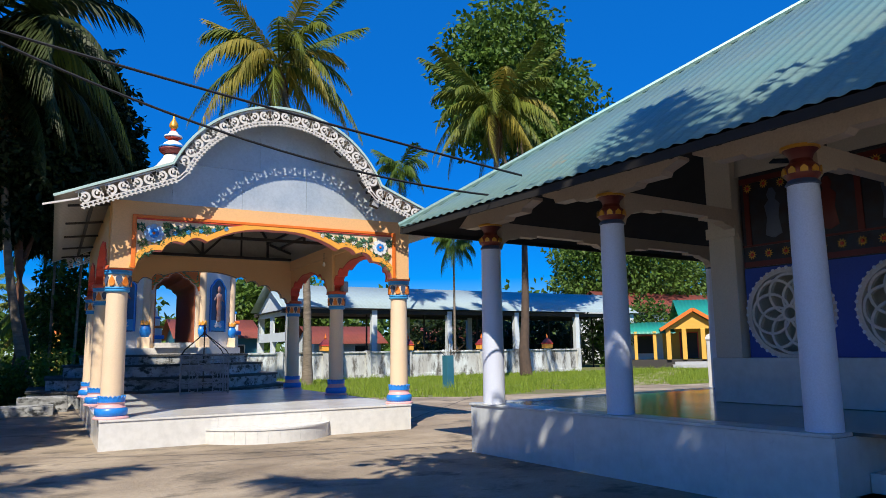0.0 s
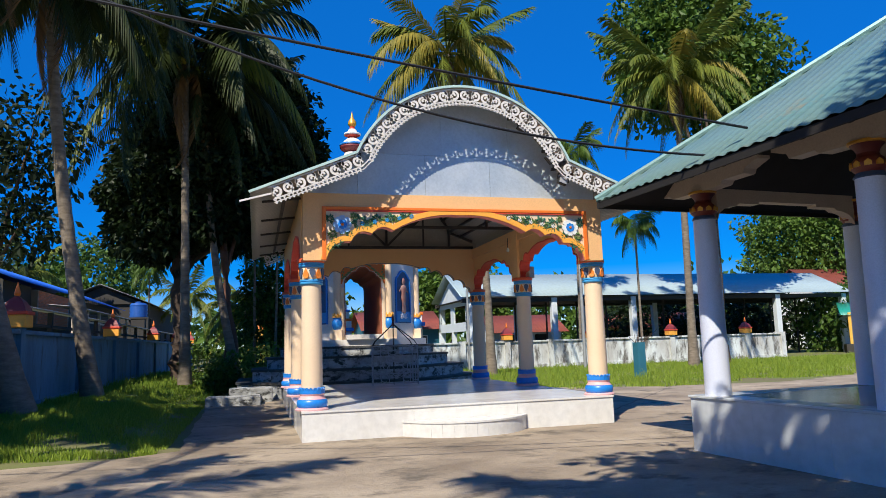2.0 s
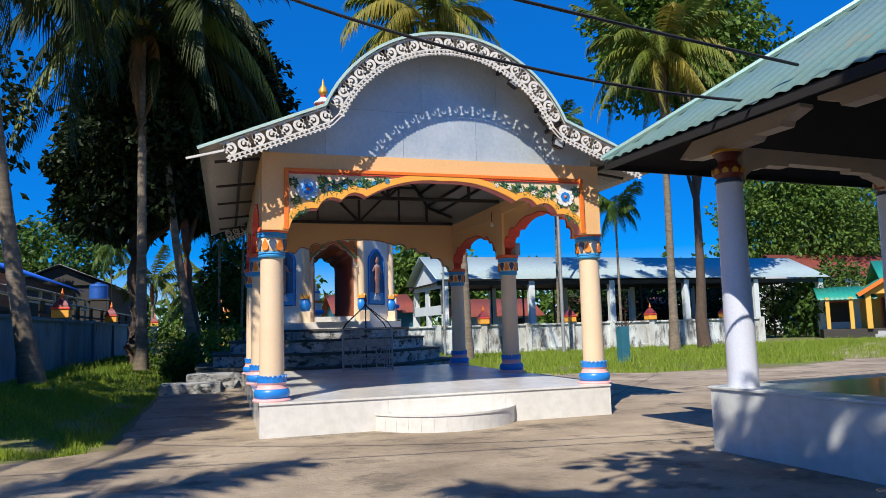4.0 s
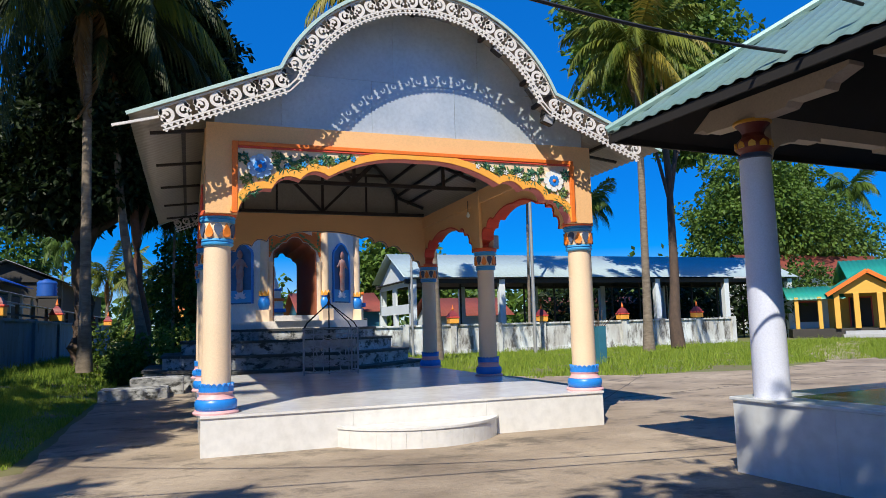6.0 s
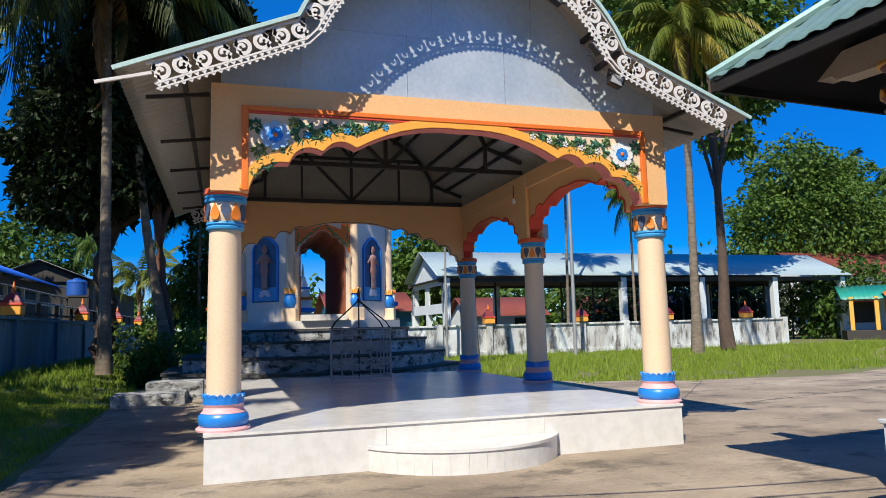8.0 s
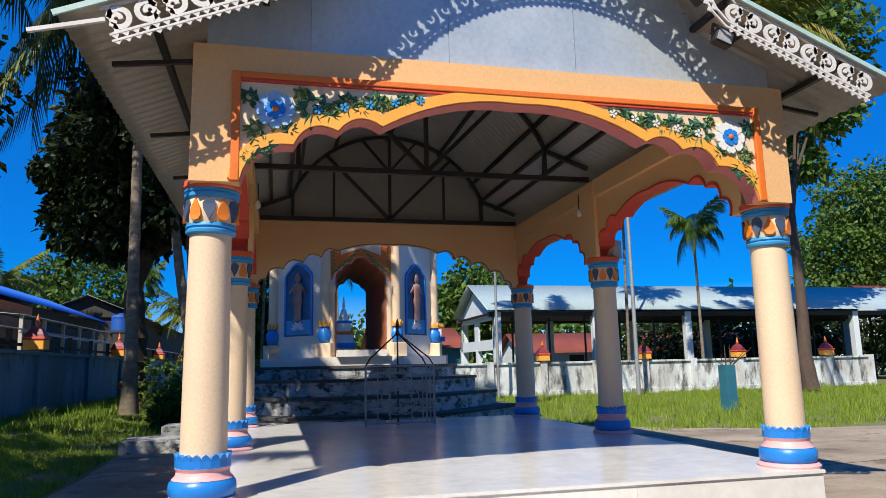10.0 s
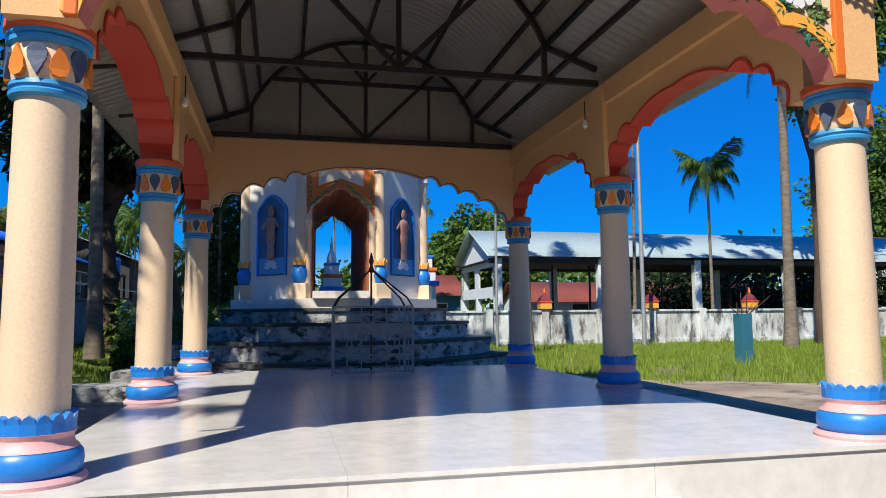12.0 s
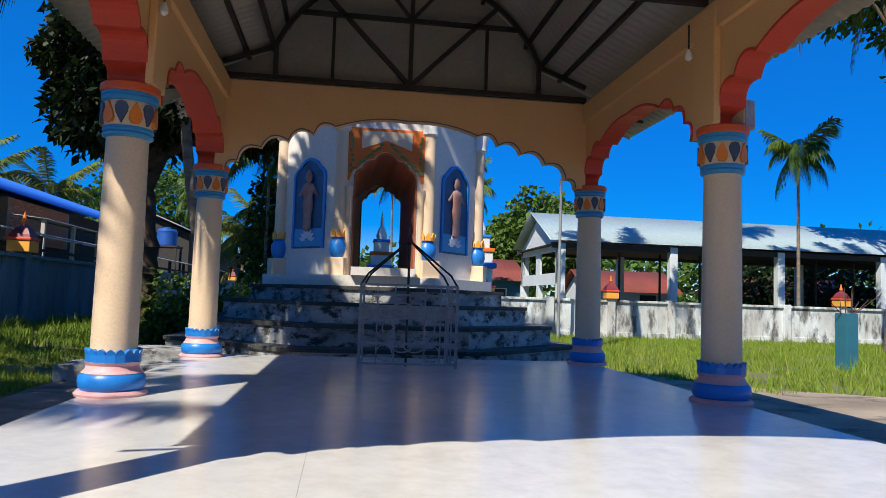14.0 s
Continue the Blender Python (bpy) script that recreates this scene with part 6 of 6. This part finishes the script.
def fronds(kind, material, length, leaf_len):
    if kind not in FRONDS:
        FRONDS[kind] = [frond_mesh("frond", material, length, dr, ri, leaf_len, k, hang=hg) for k, (dr, ri, hg) in enumerate(((0.30, 0.95, 0.35), (0.62, 0.75, 0.6), (0.85, 0.55, 0.8), (0.95, 0.25, 0.9), (0.80, -0.15, 1.0)))]
    return FRONDS[kind]


def palm(name, base, top, r, kinds, count, label, category="palm", seed=0, spread=1.0, dead=3, nuts=True, bend=0.0):
    """A ringed trunk from base to top under a crown of feather leaves, young ones upright, old ones hanging."""
    rnd = random.Random(seed)
    t = thing(name, pose(*base), label, category, "palms")
    base, top = Vector(base), Vector(top)
    pts, radii = [], []
    for i in range(33):
        u = i / 32
        p = (top - base) * u
        p.x += bend * math.sin(math.pi * u)
        pts.append(p)
        radii.append(r * (1.0 - 0.35 * u + 0.55 * math.exp(-14 * u)) * (1.03 if i % 2 else 0.97))
    part("trunk", tube(bmesh.new(), pts, radii, 12), M_BARK, t, "ringed grey-brown palm trunk", True)
    head = top - base
    for i in range(count):
        u = i / count
        k = min(4, int(u * 5))
        meshes = kinds[0] if rnd.random() < 0.72 else kinds[1]
        ob = new("frond", meshes[k])
        ob.parent = t
        s = spread * rnd.uniform(0.85, 1.1)
        ob.matrix_basis = Matrix.Translation(head + Vector((0, 0, 0.25 * (1 - u)))) @ Euler((rnd.uniform(-0.25, 0.25), rnd.uniform(-0.12, 0.12), 2.39996 * i + rnd.uniform(-0.25, 0.25))).to_matrix().to_4x4() @ Matrix.Scale(s, 4)
    for i in range(dead):
        ob = new("dry_frond", fronds("dry", M_DEADFROND, 3.2, 0.5)[4])
        ob.parent = t
        ob["label"] = "dry brown hanging frond"
        ob.matrix_basis = Matrix.Translation(head) @ Euler((0, 0.75, 2.1 * i + 0.4)).to_matrix().to_4x4() @ Matrix.Scale(spread * 0.8, 4)
    if nuts:
        for i in range(7):
            a = 2 * math.pi * i / 7
            bm = bmesh.new()
            bmesh.ops.create_icosphere(bm, subdivisions=2, radius=0.13, matrix=Matrix.Translation(head + Vector((0.26 * math.cos(a), 0.26 * math.sin(a), -0.25 - 0.1 * (i % 2)))) @ Matrix.Diagonal((1, 1, 1.25, 1)))
            part("coconut", bm, M_FROND_Y if i % 2 else M_FROND, t, "", True)
    return t


def leaf_cloud(name, blobs, n, size, material, seed, flat=0.5):
    """Many small bent leaves, thrown over the outer parts of some uneven masses."""
    rs = np.random.RandomState(seed)
    vs, fs = [], []
    total = sum(b[3] * b[4] for b in blobs)
    for cx, cy, cz, rx, rz in blobs:
        k = int(n * rx * rz / total)
        d = rs.normal(size=(k, 3))
        d /= np.linalg.norm(d, axis=1)[:, None]
        lump = 1 + 0.22 * np.sin(5 * d[:, 0] + cx) * np.sin(4 * d[:, 1] + cy) + 0.15 * np.sin(9 * d[:, 2] + cz)
        rr = rs.uniform(0.25, 1.0, k) ** 0.45 * lump
        p = np.array([cx, cy, cz]) + d * rr[:, None] * np.array([rx, rx, rz])
        for q, o in zip(p, d):
            a = rs.normal(size=3) * 0.8 + o * 0.5
            a /= np.linalg.norm(a) + 1e-9
            b = np.cross(a, rs.normal(size=3))
            b /= np.linalg.norm(b) + 1e-9
            a[2] -= flat * 0.5
            s = size * rs.uniform(0.6, 1.3)
            i = len(vs)
            nrm = np.cross(a, b)
            vs += [q, q + a * s * 0.5 + b * s * 0.3 + nrm * s * 0.08, q + a * s, q + a * s * 0.5 - b * s * 0.3 + nrm * s * 0.08]
            fs += [(i, i + 1, i + 2), (i, i + 2, i + 3)]
    return raw(name, vs, fs, material)


def leafy_tree(base, trunk_top, r, blobs, n, size, material, label, seed, bark=None, limbs=True):
    """A tapered trunk with limbs to each mass of a leafy crown."""
    t = thing("tree", pose(*base), label, "tree", "broadleaf trees")
    base, top = Vector(base), Vector(trunk_top)
    rnd = random.Random(seed)
    bm = bmesh.new()
    pts = [(top - base) * (i / 8) + Vector((rnd.uniform(-0.1, 0.1), rnd.uniform(-0.1, 0.1), 0)) * (i > 0) for i in range(9)]
    tube(bm, pts, [r * (1 - 0.45 * i / 8 + 0.5 * math.exp(-6 * i / 8)) for i in range(9)], 12)
    part("trunk", bm, bark or M_DARKBARK, t, "dark rough trunk", True)
    if limbs:
        for b in blobs:
            e = Vector(b[:3]) - base
            s = pts[rnd.randint(5, 8)]
            mid = s.lerp(e, 0.5) + Vector((0, 0, 0.4))
            part("limb", tube(bmesh.new(), [s, s.lerp(mid, 0.5), mid, e], [r * 0.42, r * 0.34, r * 0.24, r * 0.1], 8), bark or M_DARKBARK, t, "", True)
    me = leaf_cloud("crown", [(b[0] - base.x, b[1] - base.y, b[2] - base.z, b[3], b[4]) for b in blobs], n, size, material, seed)
    under(new("crown", me), t, "uneven leafy crown")
    return t


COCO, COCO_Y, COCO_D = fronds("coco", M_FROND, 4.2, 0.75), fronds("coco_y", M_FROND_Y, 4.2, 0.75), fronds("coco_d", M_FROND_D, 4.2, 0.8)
ARECA = fronds("areca", M_ARECA, 1.9, 0.75)


def build_trees():
    # palms behind the pavilion
    palm("coconut_palm", (11.4, 34.0, 0), (9.7, 34.0, 16.0), 0.20, (COCO, COCO_Y), 30, "tall coconut palm with yellow-green drooping fronds", seed=5, bend=0.5, spread=1.18)
    palm("coconut_palm", (22.4, 33.8, 0), (22.4, 33.5, 15.4), 0.21, (COCO, COCO_Y), 34, "tall coconut palm with yellow-green drooping fronds", seed=9, spread=1.08)
    # palms on the western lawn, their shade put into the frond colour
    # COCO gives this palm its few lit fronds among the darkened ones
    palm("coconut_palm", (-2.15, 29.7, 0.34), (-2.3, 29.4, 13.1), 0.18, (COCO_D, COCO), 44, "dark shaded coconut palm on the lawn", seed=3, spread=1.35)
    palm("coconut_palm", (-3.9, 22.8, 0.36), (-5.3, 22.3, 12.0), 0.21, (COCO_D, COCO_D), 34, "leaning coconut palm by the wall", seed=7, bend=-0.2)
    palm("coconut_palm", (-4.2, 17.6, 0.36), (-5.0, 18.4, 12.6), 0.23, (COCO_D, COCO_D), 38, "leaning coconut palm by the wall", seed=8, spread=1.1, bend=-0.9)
    # slim areca palms
    for k, (b, h) in enumerate((((23.5, 40.6, 0), 8.5), ((20.0, 42.0, 0), 13.6), ((9.6, 52, 0), 7.5), ((-9, 70, 0), 9.0), ((6.4, 60, 0), 9.5), ((14.5, 75, 0), 13.0), ((75, 75, 0), 19.0), ((68, 70, 0), 17.0), ((80, 70, 0), 17.5))):
        palm("areca_palm", b, (b[0] + 0.3 * math.sin(k), b[1], h), 0.09 if k < 6 else 0.16, (ARECA, ARECA), 17, "slim areca palm with a small feathery crown", seed=20 + k, spread=(0.86 if k < 1 else 1.0) if k < 6 else 2.0, dead=0, nuts=False)
    # low coconut palms behind the west side of the shrine
    palm("coconut_palm", (0.3, 40, 0.1), (0.2, 40, 3.4), 0.2, (COCO, COCO_Y), 18, "young coconut palm behind the shrine", seed=31, spread=0.75, nuts=False)
    palm("coconut_palm", (-19.5, 57, 0), (-19.5, 57, 7.6), 0.2, (COCO, COCO_D), 20, "coconut palm behind the houses", seed=32, nuts=False)
    palm("coconut_palm", (-6.5, 80, 0), (-6.5, 80, 7.0), 0.2, (COCO, COCO_D), 20, "coconut palm behind the houses", seed=33, nuts=False)
    palm("coconut_palm", (-22.5, 60, 0), (-22.5, 60, 8.6), 0.2, (COCO, COCO_D), 20, "coconut palm behind the houses", seed=34, nuts=False)
    palm("coconut_palm", (-18.5, 66, 0), (-18.5, 66, 8.2), 0.2, (COCO, COCO_D), 20, "coconut palm behind the houses", seed=35, nuts=False)
    # broadleaf trees
    leafy_tree((25.1, 35.0, 0), (27.6, 38.2, 13.0), 0.26, [(29.2, 41.2, 19.0, 4.6, 4.0), (26.4, 41.0, 21.5, 3.6, 3.2), (32.2, 41.4, 20.0, 3.8, 3.6), (29.5, 41.5, 24.5, 4.0, 3.2), (25.4, 40.5, 18.0, 2.4, 2.0), (33.8, 41.6, 17.0, 2.2, 2.0), (31.5, 41, 15.4, 2.6, 1.8), (31, 41, 12.6, 1.6, 1.2)], 20000, 0.5, M_LEAF, "tall broadleaf tree with a dense sunlit crown", 41)
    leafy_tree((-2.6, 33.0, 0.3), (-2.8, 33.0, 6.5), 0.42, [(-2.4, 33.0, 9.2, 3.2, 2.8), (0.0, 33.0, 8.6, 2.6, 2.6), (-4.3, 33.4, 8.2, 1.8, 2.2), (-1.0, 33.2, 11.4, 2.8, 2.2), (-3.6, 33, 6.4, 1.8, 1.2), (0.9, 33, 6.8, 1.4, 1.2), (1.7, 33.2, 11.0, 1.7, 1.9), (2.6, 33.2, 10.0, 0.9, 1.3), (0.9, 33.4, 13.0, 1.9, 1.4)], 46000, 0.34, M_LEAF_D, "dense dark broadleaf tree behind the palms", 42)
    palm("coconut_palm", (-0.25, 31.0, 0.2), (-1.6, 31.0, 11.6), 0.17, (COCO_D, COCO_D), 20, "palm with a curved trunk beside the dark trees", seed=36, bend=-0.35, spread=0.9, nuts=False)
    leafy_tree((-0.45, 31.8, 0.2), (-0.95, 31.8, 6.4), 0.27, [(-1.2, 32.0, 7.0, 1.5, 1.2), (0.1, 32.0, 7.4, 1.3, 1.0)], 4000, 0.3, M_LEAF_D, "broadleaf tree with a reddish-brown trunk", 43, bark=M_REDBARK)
    # creeper-covered stems and thin palms between the trees and the shrine
    for k, (x, y, h) in enumerate(((0.35, 37.0, 7.6), (0.9, 38.5, 8.4), (1.3, 36.5, 6.6), (-0.1, 39.0, 7.0))):
        palm("areca_palm", (x, y, 0), (x + 0.15 * math.sin(k), y, h), 0.07, (ARECA, ARECA), 13, "slim areca palm with a small feathery crown", seed=70 + k, spread=0.95, dead=0, nuts=False)
    leafy_tree((1.0, 38.0, 0), (1.0, 38.0, 4.0), 0.12, [(0.7, 38.0, 2.6, 1.3, 2.0), (1.5, 38.4, 4.2, 1.0, 1.8), (0.4, 38.2, 4.9, 0.8, 1.4), (1.7, 37.6, 2.0, 1.1, 1.4)], 5200, 0.26, M_LEAF, "tall leafy creeper growth behind the shrine steps", 57)
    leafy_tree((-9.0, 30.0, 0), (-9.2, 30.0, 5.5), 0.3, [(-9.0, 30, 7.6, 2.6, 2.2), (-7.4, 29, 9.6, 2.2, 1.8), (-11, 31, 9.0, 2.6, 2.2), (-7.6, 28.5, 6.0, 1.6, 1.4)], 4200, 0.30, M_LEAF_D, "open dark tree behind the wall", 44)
    # the two widest crown masses lie out of view, added to shade the lawn
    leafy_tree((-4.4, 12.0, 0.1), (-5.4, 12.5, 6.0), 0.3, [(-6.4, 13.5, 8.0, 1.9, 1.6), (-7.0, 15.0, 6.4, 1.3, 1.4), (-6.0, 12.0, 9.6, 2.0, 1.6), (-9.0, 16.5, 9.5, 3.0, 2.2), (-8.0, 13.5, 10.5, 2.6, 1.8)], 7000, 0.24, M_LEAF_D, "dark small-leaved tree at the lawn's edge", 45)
    leafy_tree((62, 66, 0), (62, 66, 8), 0.6, [(62, 66, 12, 7.5, 6.5), (56.5, 66, 11, 4.2, 5), (69, 67, 11, 6, 5), (60, 66, 17, 5, 4), (66, 66, 16, 4, 3.5), (75, 68, 9, 6, 5)], 34000, 0.5, M_LEAF, "large round sunlit tree behind the shed", 46)
    leafy_tree((18.6, 66, 0), (18.6, 66, 4.5), 0.4, [(18.6, 66, 6.8, 3.4, 3.2), (16.2, 66, 5.4, 2.6, 2.4), (21, 66, 6, 2.8, 2.6)], 8000, 0.6, M_LEAF, "round green tree behind the shed gable", 47)
    leafy_tree((-16, 84, 0), (-16, 84, 6), 0.4, [(-16, 84, 10, 5.5, 4.2), (-21, 84, 8.5, 4, 3.2)], 6000, 0.6, M_LEAF, "round tree beyond the houses", 48)
    # unseen palms behind the path's start, whose shade falls on the court and the hall
    palm("coconut_palm", (-1.9, -3.6, 0), (-1.0, -2.6, 10.8), 0.21, (COCO, COCO_D), 30, "coconut palm shading the court", seed=51, spread=1.05)
    palm("coconut_palm", (-7.9, 8.6, 0), (-7.4, 9.2, 11.0), 0.21, (COCO, COCO_D), 26, "coconut palm by the west lawn", seed=52, spread=0.85)
    # tree added out of view; its crowns only shade the hall and court
    leafy_tree((3.6, -6.5, 0), (3.0, -4.5, 6.5), 0.35, [(1.6, -1.6, 9.8, 2.4, 1.6), (0.8, 1.0, 9.8, 1.6, 1.2), (3.4, -3.4, 10.6, 2.6, 1.9), (4.8, -5.0, 10.0, 2.6, 1.8), (2.6, -4.2, 8.6, 2.0, 1.4), (-0.7, 0.4, 10.0, 1.3, 0.9), (0.2, 2.0, 9.8, 1.2, 0.9)], 8600, 0.36, M_LEAF, "unseen broadleaf tree added to shade the hall", 56)
    # another unseen tree, crowns set where their shade meets lawn and paving
    leafy_tree((-8.6, 6.0, 0), (-8.0, 7.2, 6.5), 0.3, [(-6.6, 8.2, 10.2, 1.3, 0.9), (-6.4, 10.8, 10.4, 1.2, 0.9), (-6.5, 13.4, 10.6, 1.1, 0.8)], 3400, 0.3, M_LEAF, "unseen broadleaf tree added to shade the lawn's edge", 58)
    palm("coconut_palm", (-10.2, 0.0, 0), (-9.6, 0.6, 10.6), 0.21, (COCO, COCO_D), 22, "coconut palm at the court's edge", seed=53, spread=0.95)
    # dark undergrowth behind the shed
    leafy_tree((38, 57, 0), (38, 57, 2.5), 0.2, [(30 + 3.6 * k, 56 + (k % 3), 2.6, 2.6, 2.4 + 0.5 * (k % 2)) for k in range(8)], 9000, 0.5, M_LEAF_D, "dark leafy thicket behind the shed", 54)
    leafy_tree((46, 47, 0), (46, 47, 2.5), 0.2, [(44, 47, 2.6, 2.4, 2.4), (47.5, 46, 2.2, 2.2, 2.0), (50, 50, 3.5, 3, 3.2)], 4000, 0.45, M_LEAF, "leafy thicket beside the shed", 55)
    # shrubs by the west steps
    for k, (x, y, h) in enumerate(((-0.9, 28.2, 0.9), (-0.2, 30.4, 1.5), (-0.9, 29.6, 1.2), (-1.6, 32.5, 1.8), (8.3, 30.0, 0.6), (0.6, 33.5, 1.8))):
        z = ground_height(x, y)
        s = thing("shrub", pose(x, y, z), "leafy green shrub beside the shrine steps", "shrub", "shrubs")
        bm = bmesh.new()
        for j in range(5):
            tube(bm, [(0, 0, -0.03), (0.25 * h * math.cos(j * 1.3), 0.25 * h * math.sin(j * 1.3), 0.6 * h)], [0.02, 0.008], 5)
        part("stems", bm, M_DARKBARK, s)
        under(new("foliage", leaf_cloud("foliage", [(0, 0, 0.55 * h, 0.55 * h, 0.5 * h)], 900, 0.17, M_LEAF_L if k % 2 else M_LEAF, 60 + k)), s)
    # far belt of woods
    rs = np.random.RandomState(11)
    blobs = []
    for k in range(70):
        a = radians(-50 + 130 * k / 69)
        d = 115 + 25 * rs.uniform()
        h = rs.uniform(4, 8)
        blobs.append((d * math.sin(a), d * math.cos(a), h * 0.6, rs.uniform(4, 8), h))
    tagged(new("woods", leaf_cloud("woods", blobs, 26000, 1.5, M_LEAF, 12)), "far belt of green woods", "woods", kind="stuff")


build_trees()


def far_spire():
    f = thing("orange_spire", pose(0.7, 80, 0), "distant orange temple spire above the trees", "spire")
    part("tower", lathe([(1.3, -0.05), (1.3, 3.6), (1.5, 3.7)], 12), M_HUTYELLOW, f)
    part("cone", lathe([(1.5, 3.7), (1.0, 4.8), (0.5, 6.0), (0.05, 7.2)], 12), M_ORANGE, f, "orange cone", True)


far_spire()


# ---- grass ----
def grass(name, spots, hmin, hmax, width, label, seed):
    rs = np.random.RandomState(seed)
    n = len(spots)
    tuft = np.array([max(0.0, noise.noise((x * 1.7, y * 1.7, 21)) + 0.5 * noise.noise((x * 5.1, y * 5.1, 4))) for x, y in spots])
    h = rs.uniform(hmin, hmax, n) * (0.55 + 1.9 * tuft)
    a = rs.uniform(0, 2 * np.pi, n)
    lean = rs.normal(0, 0.35, (n, 2)) * h[:, None]
    z = np.array([ground_height(x, y) for x, y in spots])
    v = np.zeros((n, 3, 3))
    v[:, 0, 0], v[:, 0, 1], v[:, 0, 2] = spots[:, 0] - width * np.cos(a), spots[:, 1] - width * np.sin(a), z - 0.02
    v[:, 1, 0], v[:, 1, 1], v[:, 1, 2] = spots[:, 0] + width * np.cos(a), spots[:, 1] + width * np.sin(a), z - 0.02
    v[:, 2, 0], v[:, 2, 1], v[:, 2, 2] = spots[:, 0] + lean[:, 0], spots[:, 1] + lean[:, 1], z + h
    me = raw(name, v.reshape(-1, 3), [(3 * i, 3 * i + 1, 3 * i + 2) for i in range(n)], M_GRASS)
    tagged(new(name, me), label, "grass", kind="stuff")


def scatter(n, x0, x1, y0, y1, ok, seed):
    rs = np.random.RandomState(seed)
    p = np.stack([rs.uniform(x0, x1, n), rs.uniform(y0, y1, n)], 1)
    keep = [ok(x, y) and noise.noise((x * 0.8, y * 0.8, 7)) > -0.42 + 0.3 * rs.rand() for x, y in p]
    return p[np.array(keep)]


west = lambda x, y: (x < -1.0 and y > 13.15 + 0.1 * (x + 3)) and not (x > -1.1 and y < 14)
east = lambda x, y: y > (23.2 if x < 10 else 21.9 if x < 12.5 else 21.0 + 0.35 * (x - 12.5) if x < 17 else 22.6) + (0.6 if x < 10 else 0) and y < 39.8 and math.hypot(x - SX, y - SY) > 4.7
grass("lawn_grass", scatter(60000, -4.6, -1.0, 12.6, 24, west, 1), 0.05, 0.15, 0.010, "short sunlit lawn grass beside the paving", 1)
grass("lawn_grass_far", scatter(30000, -4.6, 0.0, 24, 44, west, 2), 0.08, 0.25, 0.018, "rough grass along the west wall", 2)
grass("meadow_grass", scatter(150000, 9.0, 42, 21, 40, east, 3), 0.05, 0.24, 0.014, "bright green rough grass before the boundary wall", 3)
